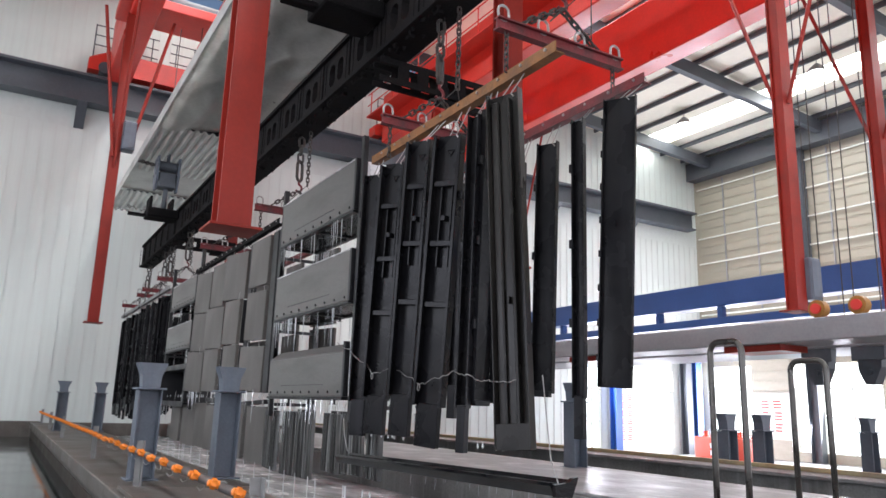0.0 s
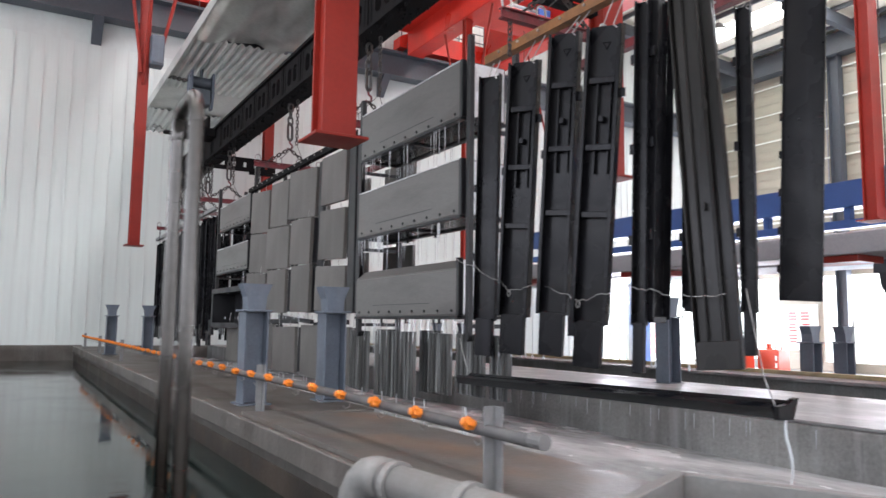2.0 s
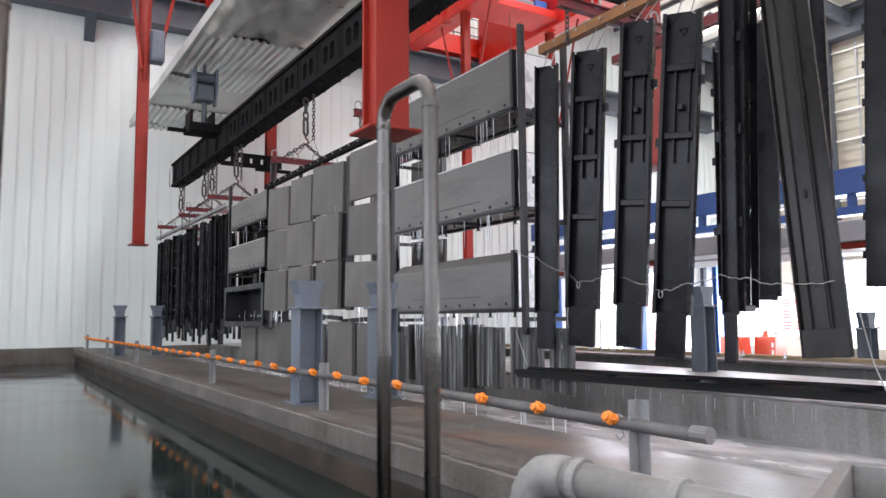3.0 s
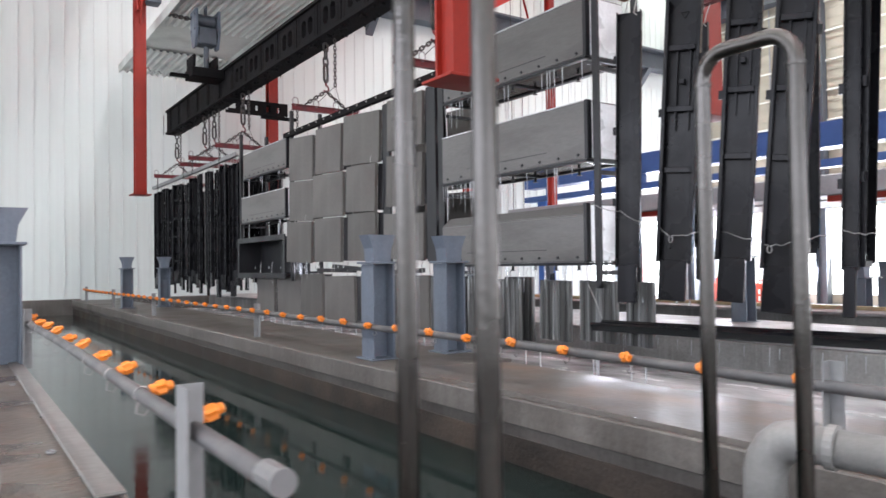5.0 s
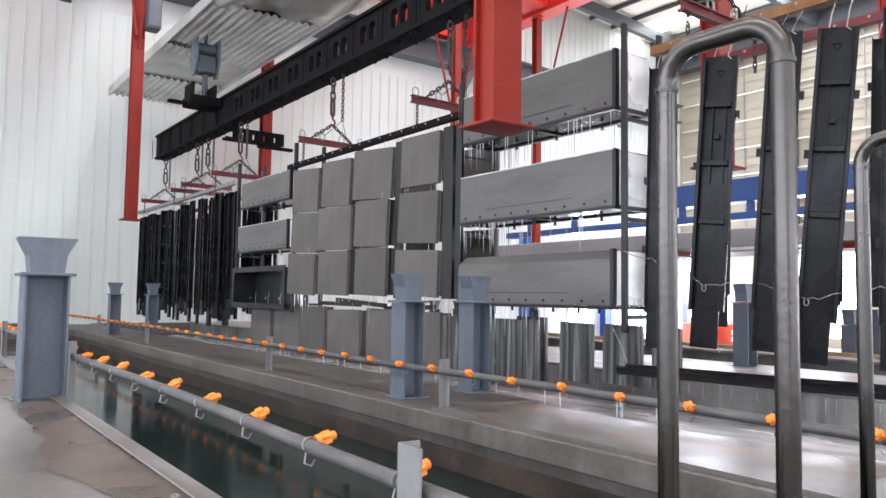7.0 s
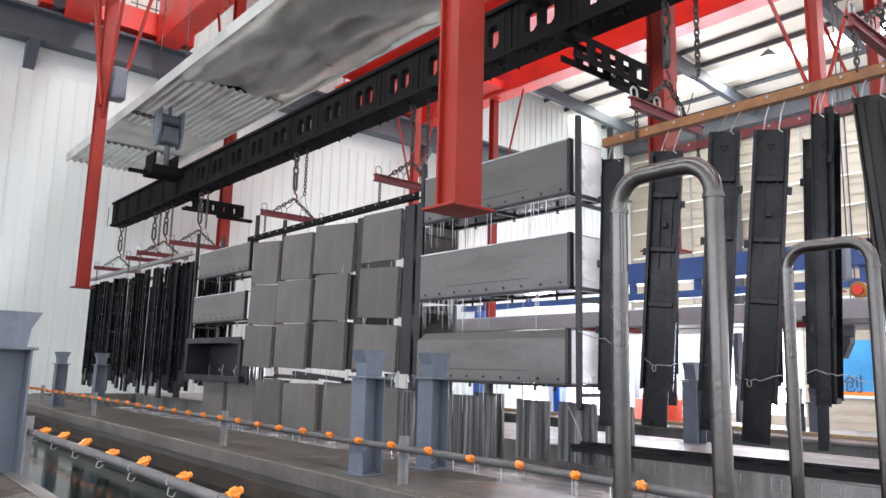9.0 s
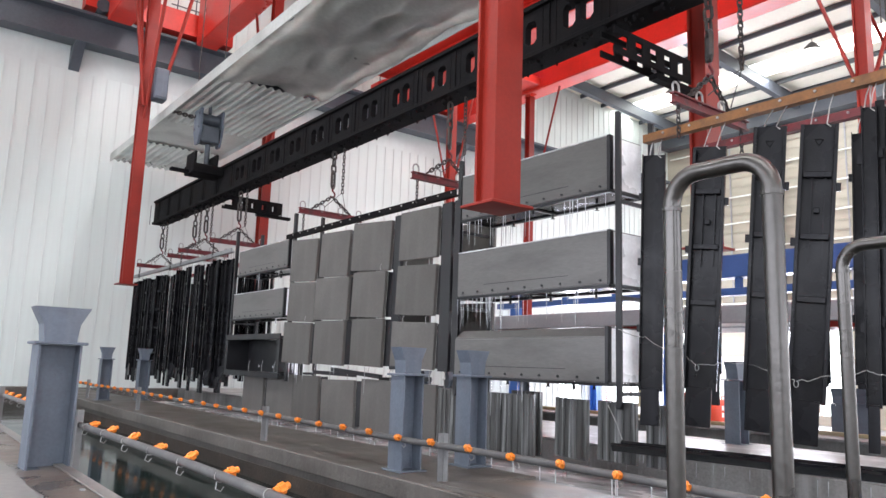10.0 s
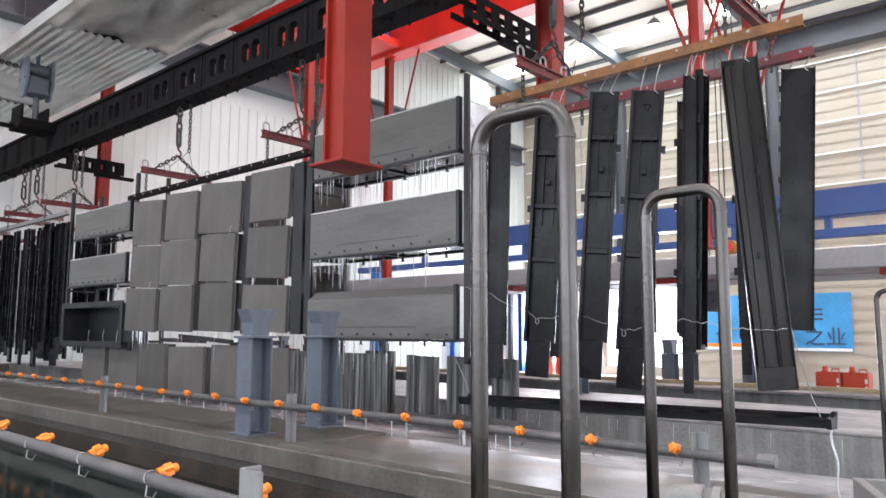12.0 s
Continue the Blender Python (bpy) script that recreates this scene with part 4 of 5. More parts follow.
    for s in (-0.5, 0.5):
        wire_hook(bm, (BX0 if x < FX else BX1, y + s * w, hang), (x, y + s * w, ztop - 0.02))
    part("wire_hook", bm, WIRE, c, "bent bright wire hook")
    return c


CL = "black coated sheet-steel channel hung by wire hooks, dripping"
# front row, near end of the load
channel(2.77, 6.46, 4.08, 1.61, 0.20, 0.08, 28, "slim", CL)
channel(2.68, 5.82, 4.00, 1.64, 0.26, 0.18, 25, "rungs", CL + ", with rungs")
channel(2.63, 5.26, 4.03, 1.65, 0.23, 0.19, 27, "rungs", CL + ", with rungs")
channel(2.70, 4.91, 3.98, 1.58, 0.25, 0.23, 26, "rungs", "leaning " + CL + ", with rungs")
channel(2.80, 4.53, 4.06, 1.90, 0.18, 0.10, 98, "slim", CL, foot=0.02)
channel(2.70, 4.56, 4.02, 1.58, 0.09, 0.09, 20, "slim", CL)
channel(2.70, 4.19, 4.06, 1.63, 0.25, -0.17, 24, "ribbed", "wide ribbed leaning " + CL)
# back row
channel(3.66, 4.04, 4.22, 2.05, 0.25, 0.12, 23, "plain", "black coated flat panel with small edge tabs, hung by wires", 4.4)
channel(3.70, 4.55, 4.22, 1.68, 0.10, 0.02, 20, "slim", CL, 4.4)
channel(3.77, 5.03, 4.18, 1.99, 0.19, 0.08, 22, "slim", CL, 4.4, foot=0.03)
channel(3.76, 5.42, 4.10, 2.00, 0.10, 0.05, 20, "slim", CL, 4.4, foot=0.03)
channel(3.76, 6.47, 4.16, 1.78, 0.12, 0.05, 20, "slim", CL, 4.4)
# far end of the load
rng = random.Random(11)
y = 16.95
while y < 24.0:
    channel(BX0 + rng.uniform(-0.02, 0.1), y, 4.12 + rng.uniform(-0.08, 0.04), 1.42 + rng.uniform(-0.1, 0.2), rng.uniform(0.2, 0.3), rng.uniform(-0.05, 0.05), rng.uniform(-20, 25), rng.choice(("slim", "rungs", "slim")), CL)
    y += rng.uniform(0.15, 0.30)
y = 17.1
while y < 24.0:
    channel(BX1 + rng.uniform(-0.02, 0.05), y, 4.12 + rng.uniform(-0.08, 0.04), 1.5 + rng.uniform(-0.1, 0.2), rng.uniform(0.16, 0.26), rng.uniform(-0.05, 0.05), rng.uniform(-35, 5), "slim", CL)
    y += rng.uniform(0.2, 0.36)


def sheet(x, y0, y1, z0, z1, tilt, mat, label, group, turn=0.0, deep=False, hook=0.1):
    """A flat folded panel with a returned edge all round."""
    s = thing("steel_sheet", (x, (y0 + y1) / 2, z1), label, "sheet", group)
    m = Matrix.Translation((x, (y0 + y1) / 2, z1)) @ Matrix.Rotation(radians(tilt), 4, "X") @ Matrix.Rotation(radians(turn), 4, "Z") @ Matrix.Translation((-x, -(y0 + y1) / 2, -z1))
    part("face", box(B(), (x - 0.004, y0, z0), (x + 0.004, y1, z1), 0.003, m), mat, s)
    for a, b in (((x + 0.005, y0, z0), (x + 0.045, y0 + 0.006, z1)), ((x + 0.005, y1 - 0.006, z0), (x + 0.045, y1, z1)), ((x + 0.005, y0 + 0.007, z1 - 0.006), (x + 0.045, y1 - 0.007, z1)), ((x + 0.005, y0 + 0.007, z0), (x + 0.045, y1 - 0.007, z0 + 0.006))):
        part("fold", box(B(), a, b, 0, m), mat, s)
    for u in (0.2, 0.8):
        yy = y0 + (y1 - y0) * u
        part("hook", tube(B(), [(x + 0.02, yy, z1 - 0.03), (x + 0.015, yy + 0.01, z1 + hook * 0.5), (x + 0.03, yy, z1 + hook)], 0.004, 5), WIRE, s, "short wire hook")
    if mat is WETSHEET:
        yy = y0 + 0.05
        while yy < y1 - 0.05:
            part("rib", box(B(), (x - 0.02, yy - 0.012, z0 + 0.01), (x - 0.0045, yy + 0.012, z1 - 0.01), 0.005, m), mat, s)
            yy += 0.085
    if deep:
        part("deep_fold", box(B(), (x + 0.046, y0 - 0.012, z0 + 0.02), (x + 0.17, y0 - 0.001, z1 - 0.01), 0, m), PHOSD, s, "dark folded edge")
    return s


PL = "matt grey phosphated sheet panel hanging in rows"
rng = random.Random(5)
for y0, y1 in ((13.20, 13.98), (12.06, 13.02), (10.96, 11.88), (9.84, 10.72)):
    for z0, z1 in ((3.405, 4.12), (2.725, 3.39), (2.03, 2.71)) if y0 > 10 else ((3.47, 4.14), (2.72, 3.39), (2.03, 2.63)):
        d = 0.04 * (4.12 - z1)
        sheet(2.80 + rng.uniform(-0.02, 0.02), y0 + d, y1 + d, z0, z1, rng.uniform(1.2, 3.4), PHOS, PL, "hanging grey panels", rng.uniform(-3, 8), True)
for y0, y1 in ((9.9, 10.7), (11.3, 12.1), (12.9, 13.9)):
    for z0, z1 in ((3.0, 4.1), (2.05, 2.95)):
        sheet(BX1 - 0.05, y0, y1, z0, z1, rng.uniform(0, 2), PHOS, "grey phosphated sheet panel in the rear row", "rear hanging panels", rng.uniform(-4, 4))
# dark upright strips between the panels and a second layer behind
for y0, y1, x in ((9.60, 9.80, 2.84), (10.76, 10.93, 2.86), (9.44, 9.54, 2.84)):
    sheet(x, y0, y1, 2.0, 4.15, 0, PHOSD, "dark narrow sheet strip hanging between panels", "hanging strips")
# lowest row, half drawn out of the water, streaming wet
rng = random.Random(8)
for y0, y1 in ((6.40, 6.70), (6.82, 7.27), (7.42, 7.87), (8.20, 9.05), (9.32, 9.9), (9.98, 10.75), (10.85, 11.8), (11.95, 12.85), (13.1, 14.0), (14.1, 15.1), (15.2, 16.2)):
    sheet(2.93 + rng.uniform(-0.04, 0.06), y0, y1, (1.06 if y0 > 8 else 1.16) + rng.uniform(0, 0.06), 1.80 + rng.uniform(-0.03, 0.05), rng.uniform(-1.5, 1.5), WETSHEET if y0 < 9.9 else PHOS, "wet dark steel sheet streaming with water", "wet hanging sheets", rng.uniform(-4, 4), y0 > 9.9, 0.22)
for y0, y1 in ((8.75, 9.25), (9.9, 10.5), (11.6, 12.3)):
    sheet(3.6, y0, y1, 1.05, 1.80, 0, WETSHEET, "wet dark steel sheet in the rear row", "wet hanging sheets")
for k, (y0, y1) in enumerate(((11.2, 12.6), (12.0, 13.3), (10.2, 11.4))):
    t = thing("loose_bar", (2.95, y0, 1.9), "dark flat bar lying askew under the panels", "bar", "loose bars")
    part("bar", box(B(), (2.88 + 0.06 * k, y0, 1.86), (2.94 + 0.06 * k, y1, 1.92), 0.004, Matrix.Translation((2.9, y0, 1.89)) @ Matrix.Rotation(radians(3 - 2.5 * k), 4, "X") @ Matrix.Translation((-2.9, -y0, -1.89))), PHOSD, t)


def trough(y0, y1, z0, z1, label, x0=2.80, x1=3.31, chamfer=False):
    """A closed sheet-metal box with a dark flanged underside and bolt heads."""
    t = thing("sheet_metal_box", ((x0 + x1) / 2, (y0 + y1) / 2, z0), label, "box", "hanging sheet-metal boxes")
    bm = B()
    if chamfer:
        extrude_profile(bm, [(x0, z0 + 0.03), (x1, z0 + 0.03), (x1, z1), (x0 + 0.12, z1), (x0, z1 - 0.10)], "y", y0, y1)
    else:
        box(bm, (x0, y0, z0 + 0.03), (x1, y1, z1))
    bmesh.ops.bevel(bm, geom=bm.edges[:], offset=0.012, segments=2, affect="EDGES")
    shell = part("shell", bm, BOXM, t)
    part("underside", box(B(), (x0 + 0.02, y0 + 0.01, z0 + 0.016), (x1 - 0.02, y1 - 0.01, z0 + 0.027)), GLOSSB, t, "wet black underside")
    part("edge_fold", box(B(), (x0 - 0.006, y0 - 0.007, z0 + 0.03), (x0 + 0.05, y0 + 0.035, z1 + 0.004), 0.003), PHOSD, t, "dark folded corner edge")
    # Same sheet as the shell; its reflected light is put into a pale colour.
    part("end_plate", box(B(), (x0 + 0.055, y0 - 0.006, z0 + 0.04), (x1 - 0.02, y0 - 0.001, z1 - 0.015), 0.002), GLAREM, t, "wet end plate painted pale for reflected window light")
    for a, b in (((x0 - 0.012, y0, z0), (x0 + 0.05, y1, z0 + 0.028)), ((x1 - 0.05, y0, z0), (x1 + 0.012, y1, z0 + 0.028)), ((x0 + 0.055, y0, z0), (x1 - 0.055, y0 + 0.05, z0 + 0.028)), ((x0 + 0.055, y1 - 0.05, z0), (x1 - 0.055, y1, z0 + 0.028)), ((x0 + 0.055, (y0 + y1) / 2 - 0.03, z0), (x1 - 0.055, (y0 + y1) / 2 + 0.03, z0 + 0.028))):
        part("flange", box(B(), a, b, 0.003), PHOSD, t, "dark bottom flange")
    # Pale strip painting the highlight along the upper front edge.
    part("top_fold", box(B(), (x0 - 0.004, y0 + 0.04, z1 - 0.006), (x0 + 0.03, y1 - 0.01, z1 + 0.006), 0.003), GLAREM, t, "wet top edge with its highlight painted pale") if not chamfer else None
    part("crease", box(B(), (x0 - 0.0035, y0 + 0.55, z0 + 0.15), (x0 - 0.0005, y1 - 0.5, z0 + 0.156)), PHOSD, shell, "faint horizontal crease")
    for u in (0.22, 0.5, 0.78):
        for xx in (x0 + 0.1, x1 - 0.1):
            part("drain_stud", tube(B(), [(xx, y0 + (y1 - y0) * u, z0 + 0.002), (xx, y0 + (y1 - y0) * u, z0 - 0.04), (xx, y0 + (y1 - y0) * u, z0 - 0.05)], [0.014, 0.014, 0.03], 8), PHOSD, t, "black drain stud")
    n = 9
    for i in range(n):
        y = y0 + 0.12 + (y1 - y0 - 0.24) * i / (n - 1)
        part("bolt", tube(B(), [(x0 - 0.012, y, z0 + 0.075), (x0 + 0.001, y, z0 + 0.075)], 0.014, 6), PHOSD, shell)
    return t


BL = "grey phosphated sheet-metal box with a dark flanged underside, dripping"
trough(7.02, 9.36, 3.83, 4.42, BL)
trough(7.02, 9.40, 2.88, 3.45, BL)
trough(7.05, 9.42, 1.93, 2.50, BL, chamfer=True)
trough(14.2, 16.45, 3.68, 4.2, BL)
trough(14.27, 16.58, 2.82, 3.34, BL)
# open-fronted low box
t = thing("open_box", (3.2, 15.5, 1.82), "open dark sheet-metal box lying on its side", "box", "hanging sheet-metal boxes")
for a, b in (((2.8, 14.3, 1.80), (3.27, 16.7, 1.84)), ((2.8, 14.3, 2.46), (3.27, 16.7, 2.5)), ((2.8, 14.3, 1.845), (3.27, 14.34, 2.455)), ((2.8, 16.66, 1.845), (3.27, 16.7, 2.455)), ((3.23, 14.345, 1.845), (3.27, 16.655, 2.455))):
    part("side", box(B(), a, b, 0.006), PHOSD, t)
for a, b in (((2.77, 14.26, 1.76), (2.795, 16.74, 1.86)), ((2.77, 14.26, 2.44), (2.795, 16.74, 2.54)), ((2.77, 14.26, 1.865), (2.795, 14.36, 2.435)), ((2.77, 16.64, 1.865), (2.795, 16.74, 2.435))):
    part("front_frame", box(B(), a, b, 0.004), PHOSD, t)

# upright racks that carry the boxes
for y in (6.965, 9.46, 14.12, 16.75):
    r = thing("box_rack", (FX, y, 1.7), "dark steel upright rack between the boxes", "rack", "hanging racks")
    for x in (2.87, 3.40):
        part("upright", box(B(), (x - 0.035, y - 0.02, 1.72), (x + 0.03, y + 0.02, 4.66), 0.004), PHOSD, r)
        part("upright_lip", box(B(), (x - 0.042, y - 0.05, 1.74), (x - 0.036, y + 0.012, 4.64), 0.002), PHOSD, r)
    for z in (1.86, 2.78, 3.74):
        part("crossbar", box(B(), (2.902, y - 0.015, z - 0.02), (3.363, y + 0.015, z + 0.02), 0.003), PHOSD, r)

# long black beam slung under the channels
t = thing("slung_beam", (2.82, 5.3, 1.4), "glossy black folded beam slung level under the channels", "beam")
m = Matrix.Translation((2.80, 6.95, 1.39)) @ Matrix.Rotation(radians(-0.9), 4, "X")
bm = extrude_profile(B(), [(-0.085, 0.012), (-0.06, -0.045), (0.06, -0.045), (0.085, 0.04), (0.072, 0.045), (0.058, 0.026), (-0.055, 0.018), (-0.07, 0.03)], "y", -3.22, 0)
bmesh.ops.transform(bm, matrix=m, verts=bm.verts)
part("body", bm, GLOSSB, t)
bm = extrude_profile(B(), [(-0.07, -0.05), (0.05, -0.055), (0.085, 0.02), (0.10, 0.06), (0.06, 0.055), (0.02, 0.03), (-0.075, 0.02)], "y", -3.255, -3.222)
bmesh.ops.transform(bm, matrix=m, verts=bm.verts)
part("end_plate", bm, GLOSSB, t)
for y, zt in ((3.78, 2.1), (6.9, 1.75)):
    part("sling_wire", tube(B(), [(2.82, y, 1.45), (2.80, y + 0.05, 1.6), (2.84, y + 0.18, zt)], 0.004, 5), WIRE, t)

# wire strung across the channels
pts = []
knots = ((6.75, 2.46), (6.45, 2.38), (6.06, 2.23), (5.94, 2.15), (5.68, 2.18), (5.45, 2.165), (5.23, 2.09), (5.12, 2.05), (4.92, 2.09), (4.63, 2.14), (4.43, 2.10), (4.20, 2.06), (3.87, 2.075))
for (ya, za), (yb, zb) in zip(knots, knots[1:]):
    for i in range(10):
        u = i / 10
        pts.append((2.59 + 0.012 * noise.noise((ya + u * 2, 0, 2)), ya + (yb - ya) * u, za + (zb - za) * u - 0.06 * abs(yb - ya) * 4 * u * (1 - u) + 0.012 * noise.noise((ya * 7 + u * 5, 1.5, 0))))
    if ya in (6.06, 5.23):
        for i in range(1, 10):
            g = i * 0.66
            pts.append((2.585, yb + 0.018 * math.sin(g), zb - 0.025 + 0.025 * math.cos(g)))
solo("binding_wire", tube(B(), pts, 0.0034, 5), WIRE, (2.8, 5, 2.2), "thin bright wire looped across the hanging channels", "wire", smooth=True)

# thick drain pipe and end plate by the near tank
t = thing("drain_pipe", (0.45, 3.1, 1.25), "thick grey plastic drain pipe with socket rings", "pipe")
part("pipe", tube(B(), [(0.37, 3.66, 1.325), (0.62, 2.45, 1.29), (0.63, 2.40, 1.26), (0.635, 2.37, 0.0)], 0.064, 20), PIPEG, t, smooth=True)
elbow = [(0.34, 3.76, 0.9), (0.34, 3.76, 1.2)] + [(0.34 + 0.03 * a, 3.76 - 0.1 * (1 - math.cos(a * 1.57)), 1.2 + 0.125 * math.sin(a * 1.57)) for a in (0.25, 0.5, 0.75, 1.0)] + [(0.385, 3.6, 1.323)]
part("elbow", tube(B(), elbow, 0.074, 20), PIPEG, t, smooth=True)
for k in (3.56, 3.2, 2.8):
    x = 0.37 + (3.66 - k) * 0.207
    part("socket_ring", tube(B(), [(x, k, 1.325 - (3.66 - k) * 0.029), (x + 0.006, k - 0.03, 1.324 - (3.66 - k) * 0.029)], 0.076, 20), PIPEG, t)
t = thing("overflow_box", (1.5, 3.3, RZ), "open grey steel overflow box at the end of the rim", "box")
m = Matrix.Translation((1.50, 3.30, 0)) @ Matrix.Rotation(radians(24), 4, "Z")
for a, b in (((-0.75, -0.05, 0.85), (0.0, 0.0, 1.31)), ((-0.05, -0.8, 0.85), (0.0, -0.051, 1.31)), ((-0.75, -0.8, 0.85), (-0.70, -0.051, 1.31)), ((-0.699, -0.8, 0.85), (-0.051, -0.75, 1.31))):
    part("side", box(B(), a, b, 0.004, m), PIPEG, t)
part("bottom", box(B(), (-0.699, -0.749, 0.86), (-0.051, -0.051, 0.9), 0, m), RIM, t)

# ---- far side of the hall ----
t = thing("transfer_beam", (12.97, 12, 3.15), "long grey steel beam with red end brackets", "beam")
part("beam", box(B(), (11.6, 2.5, 3.17), (12.6, 19.0, 3.56), 0.02), GREYBEAM, t)
part("beam", box(B(), (13.0, 2.5, 3.17), (14.9, 22.0, 3.54), 0.02), GREYBEAM, t)
for y in (4.5, 9.0, 13.5, 18.0):
    part("bracket", box(B(), (11.7, y - 0.6, 3.05), (12.5, y + 0.6, 3.168), 0.01), MAST, t, "red bracket")
t = thing("blue_crane", (18, 10, 4.5), "blue painted gantry beam with lattice walkway", "crane")
part("beam", box(B(), (17.8, -8, 5.05), (18.4, 25.5, 5.75), 0.02), BLUE, t)
part("lower_beam", box(B(), (17.8, -8, 4.5), (18.2, 25.5, 4.72), 0.01), BLUE, t)
for i, y in enumerate(np.arange(-7, 25, 2.4)):
    part("strut", box(B(), (17.9, y - 0.08, 4.72), (18.1, y + 0.08, 5.05)), BLUE, t)
for y in (24.5, 1.0):
    part("leg", box(B(), (17.85, y - 0.25, 0), (18.35, y + 0.25, 4.5), 0.02), BLUEC, t)
for y in (7.65, 6.95):
    r = thing("cable_reel", (11.75, y, 3.56), "ochre and red cable reel on the grey beam", "reel", "cable reels")
    drum = part("drum", tube(B(), [(11.66, y, 3.712), (11.82, y, 3.712)], 0.15, 24), REELM, r)
    part("hub", tube(B(), [(11.62, y, 3.712), (11.659, y, 3.712)], 0.09, 20), SIGNR, drum, "red hub")
for x, y, mat in ((24.6, NY - 0.35, BLUEC), (29.3, NY - 0.4, DARKSTEEL), (29.9, NY - 0.5, BLUEC)):
    solo("trim_column", ibeam(B(), "z", x, y, 0.4, 0.4, 0, 4.6), mat, (x, y, 0), "blue steel column beside the openings", "column", "lower columns", "structure")


def banner(name, axis, at, a, b, z0, z1, mat, label, rows, ink, cols):
    """A flat printed sign; what cannot be read stands as plain bars."""
    t = thing(name, (at, a, z0) if axis == "y" else (a, at, z0), label, "banner", "wall banners")

    def slab(u0, u1, w0, w1, d0, d1):
        return box(B(), (at - d1, u0, w0), (at - d0, u1, w1)) if axis == "y" else box(B(), (u0, at - d1, w0), (u1, at - d0, w1))
    part("board", slab(a, b, z0, z1, 0.0, 0.03), mat, t)
    rng = random.Random(len(label))
    for i in range(rows):
        for j in range(cols):
            w, h = (b - a) / (cols + 1), (z1 - z0) / (rows + 1)
            u, v = a + w * (j + 1), z1 - h * (i + 1)
            for k in range(3):
                dv = (k - 1) * h * 0.27
                part("stroke", slab(u - w * rng.uniform(0.25, 0.36), u + w * rng.uniform(0.25, 0.36), v + dv - h * 0.07, v + dv + h * 0.07, 0.034, 0.04), ink, t)
    return t


BANNERS = [
    banner("banner", "x", NY - 0.056, 24.75, 26.2, 0.4, 3.0, SIGNW, "white banner with two columns of red writing", 6, SIGNR, 2),
    banner("banner", "y", EX - 0.062, 21.4, 23.3, 0.9, 3.0, SIGNW, "white banner with large red writing", 3, SIGNR, 2),
    banner("banner", "y", EX - 0.062, 9.9, 16.0, 1.3, 3.75, SIGNB, "blue banner with large dark writing", 0, SIGND, 5),
]


def lettering(body, m, size, mat, parent):
    c = bpy.data.curves.new("lettering", "FONT")
    c.body, c.size, c.extrude = body, size, 0.004
    c.materials.append(mat)
    ob = new("lettering", c)
    ob.parent = parent
    ob.matrix_basis = Matrix.Translation(-ORIGIN[parent]) @ m


lettering("之业", pose(EX - 0.112, 11.75, 1.62, 90, 0, -90), 0.82, SIGND, BANNERS[2])
lettering("创", pose(EX - 0.112, 15.55, 1.62, 90, 0, -90), 0.82, SIGND, BANNERS[2])
for k in range(3):
    part("stroke", box(B(), (EX - 0.106, 11.0, 2.62 + 0.2 * k), (EX - 0.098, 11.62, 2.70 + 0.2 * k)), SIGND, BANNERS[2])
part("wave", box(B(), (EX - 0.104, 9.95, 1.32), (EX - 0.096, 15.95, 1.44)), SIGNW, BANNERS[2], "white band along the banner's foot")
part("wave", box(B(), (EX - 0.104, 13.6, 1.445), (EX - 0.096, 15.95, 1.60)), ORANGE, BANNERS[2], "orange band along the banner's foot")
for x, y, b, k in ((26.5, 22.3, 0.0, 1.0), (27.2, 21.1, 0.0, 1.0), (13.7, 6.48, 0.81, 0.46), (13.7, 5.98, 0.81, 0.46)):
    t = thing("red_canister", (x, y, b), "square red plastic canister with a narrow neck", "canister", "red canisters")
    can = part("body", box(B(), (x - 0.42 * k, y - 0.5 * k, b), (x + 0.42 * k, y + 0.5 * k, b + 1.0 * k), 0.05 * k), DRUM, t)
    part("neck", tube(B(), [(x, y + 0.2 * k, b + 1.001 * k), (x, y + 0.2 * k, b + 1.12 * k), (x, y + 0.2 * k, b + 1.24 * k)], [0.16 * k, 0.12 * k, 0.12 * k], 12), DRUM, t)
    part("handle", tube(B(), [(x, y - 0.38 * k, b + 0.99 * k), (x, y - 0.36 * k, b + 1.13 * k), (x, y - 0.1 * k, b + 1.13 * k), (x, y - 0.08 * k, b + 0.99 * k)], 0.035 * k, 8), DRUM, t)
    for dz in (0.25, 0.55):
        part("label_patch", box(B(), (x - 0.428 * k, y - 0.46 * k, b + dz * k), (x - 0.422 * k, y - 0.36 * k, b + (dz + 0.2) * k)), SIGNW, can, "small white label")
for y in (8.57, 7.6):
    t = thing("hanging_catch", (13.15, y, 2.4), "grey steel catch bracket hanging under the beam", "bracket", "hanging catches")
    bm = extrude_profile(B(), [(y - 0.24, 3.168), (y + 0.24, 3.168), (y + 0.20, 2.72), (y + 0.10, 2.50), (y - 0.06, 2.50), (y - 0.20, 2.80)], "x", 13.03, 13.27)
    part("block", bm, DARKSTEEL, t)
    part("flare", box(B(), (12.99, y - 0.3, 2.92), (13.029, y + 0.3, 3.165), 0.01), DARKSTEEL, t)
    part("pin", tube(B(), [(12.95, y, 2.72), (13.35, y, 2.72)], 0.05, 10), DARKSTEEL, t)
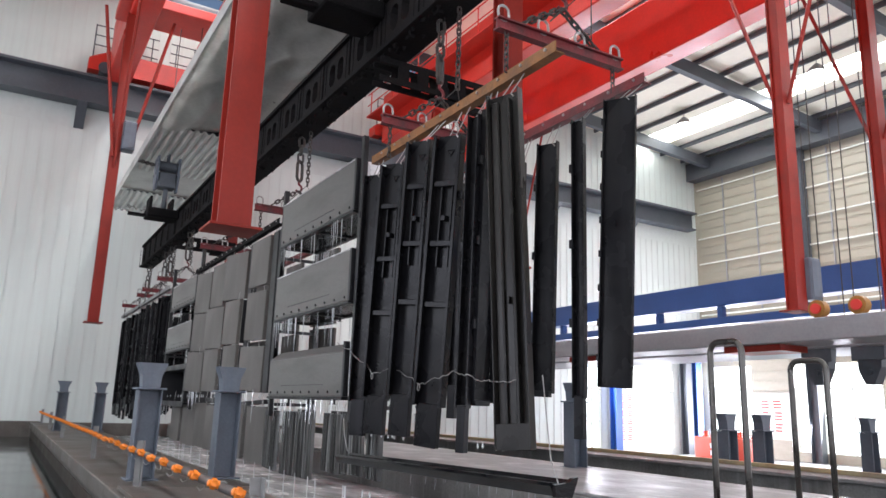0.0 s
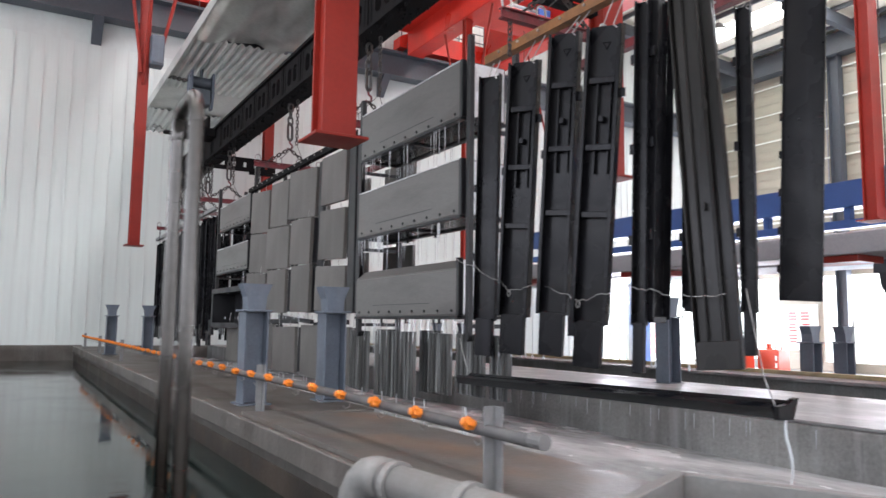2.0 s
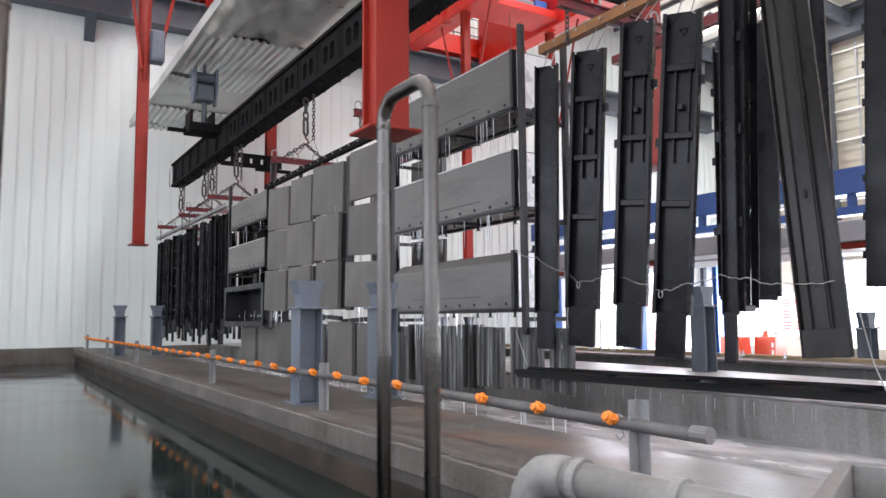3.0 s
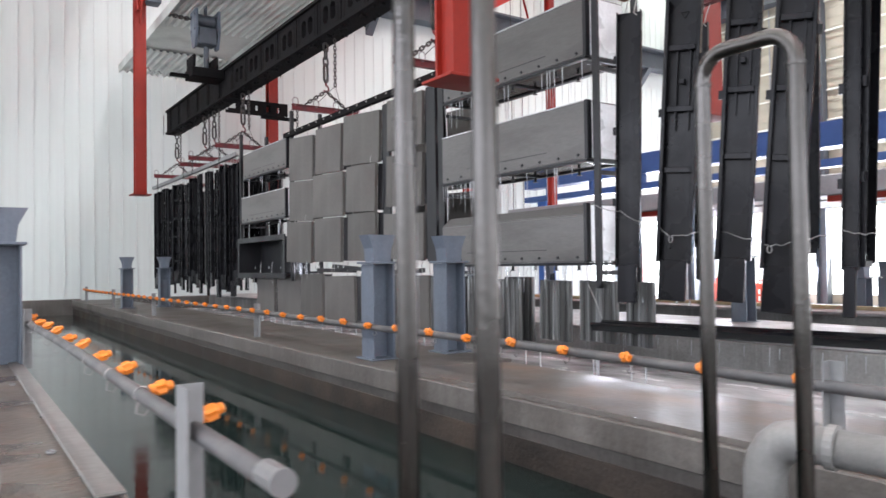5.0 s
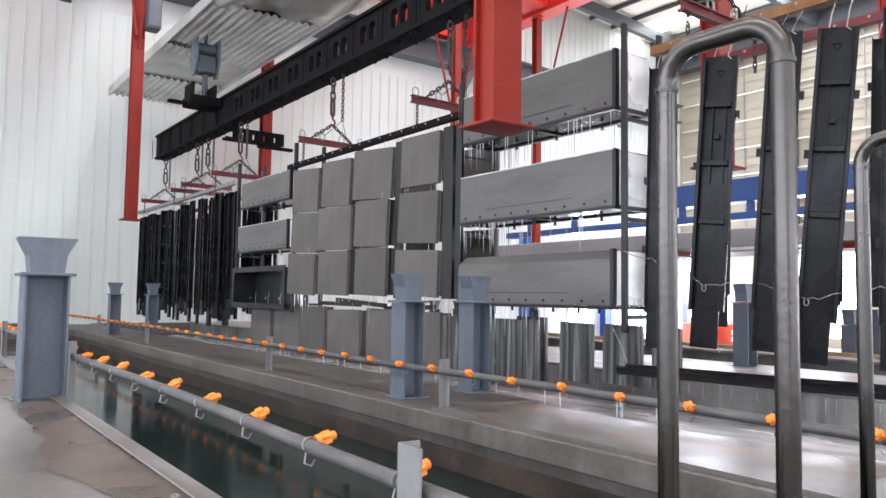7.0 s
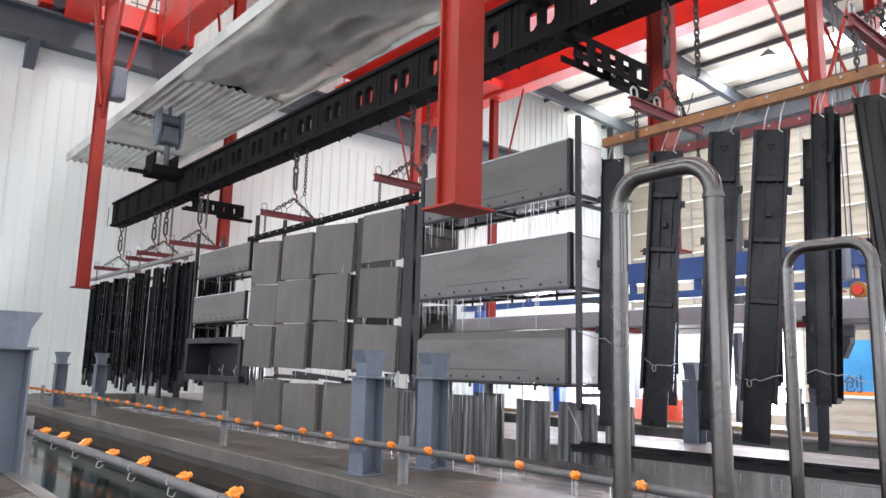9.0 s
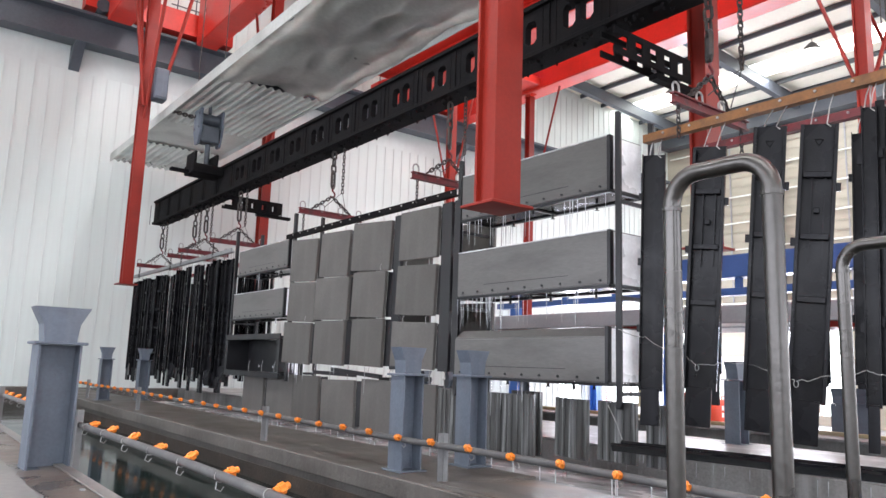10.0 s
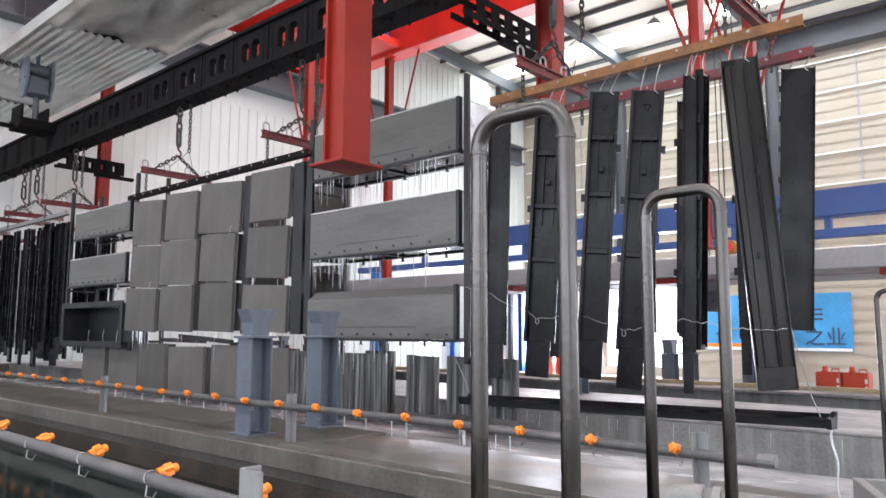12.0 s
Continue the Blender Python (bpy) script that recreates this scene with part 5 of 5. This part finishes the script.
for y in (22.0, 15.5):
    t = thing("high_bay_lamp", (25.4, y, 15.0), "round high-bay lamp hanging from the roof", "lamp", "high-bay lamps")
    shade = part("shade", tube(B(), [(25.4, y, 15.3), (25.4, y, 15.1), (25.4, y, 14.95)], [0.1, 0.3, 0.4], 16), GREYPAINT, t)
    part("glass", tube(B(), [(25.4, y, 14.93), (25.4, y, 14.945)], 0.36, 16), LAMPG, shade, "glowing lamp glass")
    part("rod", tube(B(), [(25.4, y, 15.3), (25.4, y, roof_z(25.4))], 0.015, 6), GREYPAINT, t)

# wall sheets
bm = box(B(), (0.0, -0.03, 0.0), (0.37, -0.004, 1.0))
box(bm, (0.366, -0.052, 0.0), (0.401, -0.004, 1.0))
SHEETM = finish("wall_sheet", bm, WALL)
x = -8.0
while x < 30.4:
    z0, z1 = (0.0, 10.6)
    for a, b, h0, h1 in N_HOLES:
        if x + 0.4 > a and x < b:
            z0 = h1
    for lo, hi in ((z0, 10.6), (12.5, 15.4)):
        ob = new("wall_sheet", SHEETM)
        ob.parent = wall_north
        ob.location = (x, 0, lo)
        ob.scale = (1, 1, hi - lo)
    x += 0.4
bm = box(B(), (-0.03, 0, 0), (-0.004, 1, 0.42))
box(bm, (-0.06, 0, 0.40), (-0.004, 1, 0.44))
CLADM = finish("cladding_sheet", bm, CLAD)
for z in np.arange(5.6, 14.0, 1.35):
    solo("trim_girt", tube(B(), [(EX - 0.16, -8, z), (EX - 0.16, 26.0, z)], 0.04, 8), SIGNW, (EX - 0.16, 9, z), "white horizontal wall girt", "girt", "wall girts", "structure")
for y in np.arange(-6, 26, 1.9):
    solo("trim_stud", box(B(), (EX - 0.1, y - 0.03, 4.5), (EX - 0.062, y + 0.03, 14.1)), GREYBEAM, (EX - 0.1, y, 4.5), "grey upright wall stud", "stud", "wall studs", "structure")
z = 4.5
while z < 14.0:
    for a, b in ((-8.0, 4.9), (5.0, 12.4), (12.5, 19.9), (20.0, 26.0)):
        ob = new("cladding_sheet", CLADM)
        ob.parent = wall_east
        ob.location = (0, a, z)
        ob.scale = (1, b - a - 0.02, 1)
    z += 0.47

for a, b in ((-4.0, 4.9), (5.0, 12.4), (12.5, 17.1), (21.3, 23.3)):
    for z in np.arange(0.3, 4.4, 0.47):
        ob = new("cladding_sheet", CLADM)
        ob.parent = wall_east
        ob.location = (0, a, z)
        ob.scale = (1, b - a - 0.02, 1)

# ---- water that runs and falls ----
rng = random.Random(21)
for k in range(46):
    y = rng.choice((rng.uniform(7.1, 9.3), rng.uniform(7.1, 9.3), rng.uniform(14.3, 16.4), rng.uniform(10.0, 14.0)))
    top = rng.choice((1.94, 2.89, 3.84)) if y < 9.4 else rng.choice((1.77, 2.83, 3.69)) if y > 14.2 else 2.04
    if 9.5 < y < 14.2:
        y = rng.choice((10.34, 11.5, 12.6, 13.67)) + rng.uniform(-0.3, 0.3)
    x = 2.805 + rng.uniform(-0.012, 0.02)
    ln = rng.uniform(0.12, 0.45)
    solo("water_streak", tube(B(), [(x, y, top), (x + 0.004, y + 0.003, top - ln * 0.5), (x, y, top - ln)], [0.005, 0.004, 0.0015], 6), DRIP, (x, y, top), "thin streak of water running off the load", "water streak", "water streaks")
for k in range(90):
    low = rng.choice((1.93, 2.88, 3.83))
    y = rng.choice((rng.uniform(8.7, 9.4), rng.uniform(7.05, 9.4)))
    x, ln = rng.choice((2.80, 3.29)) + rng.uniform(-0.008, 0.012), rng.uniform(0.06, 0.36)
    solo("water_streak", tube(B(), [(x, y, low + 0.01), (x + 0.003, y, low - ln)], [0.0035, 0.0012], 5), DRIP, (x, y, low), "thin streak of water running off the load", "water streak", "water streaks")
for k in range(26):
    y = rng.uniform(6.2, 16.0)
    solo("water_streak", tube(B(), [(2.86, y, 1.12), (2.865, y, 0.74)], 0.006, 6), DRIP, (2.86, y, 1.12), "thin streak of water running off the load", "water streak", "water streaks")
for k in range(30):
    y, ln = rng.uniform(3.2, 9.0), rng.uniform(0.06, 0.22)
    solo("water_streak", tube(B(), [(4.598, y, RZ - 0.03), (4.596, y + 0.004, RZ - 0.03 - ln)], [0.006, 0.002], 6), DRIP, (4.6, y, RZ), "thin streak of water running down the tank wall", "water streak", "wall water streaks")
pts = [(2.82 + 0.0, 3.72 + 0.012 * math.sin(i * 1.1) - 0.004 * i, 1.40 - 0.055 * i) for i in range(13)]
solo("water_spout", tube(B(), pts, [0.009 - 0.0004 * i for i in range(13)], 8), DRIP, pts[0], "stream of water pouring off the slung beam", "water stream", smooth=True)

DROPS = []
bm = B()
tube(bm, [(0, 0, 0.035), (0, 0, 0.012), (0, 0, -0.006), (0, 0, -0.016)], [0.001, 0.006, 0.009, 0.003], 8)
DROPM = finish("water_drop", bm, DRIP)
for k in range(48):
    y = rng.uniform(4.0, 16.4)
    x = 2.84 + rng.uniform(-0.03, 0.1)
    top = 1.62 if y < 6.6 else 1.95
    ob = new("water_drop", DROPM)
    ob.location = (x, y, top)
    tagged(ob, "drop of water falling from the load", "water drop", "falling drops")
    DROPS.append((ob, x, y, top, 0.1 + 11.2 * k / 48))


def motions():
    """Drops leave the load one after another and fall into the tank."""
    for ob, x, y, top, t0 in DROPS:
        rows = [(0.0, pose(x, y, top))]
        for dt in (0.0, 0.1, 0.2, 0.3, 0.4, 0.5):
            z = max(top - 4.9 * dt * dt, 0.6)
            if t0 + dt > rows[-1][0]:
                rows.append((t0 + dt, pose(x, y, z)))
        rows.append((12.0, pose(x, y, 0.6)))
        walk(ob, rows)


motions()
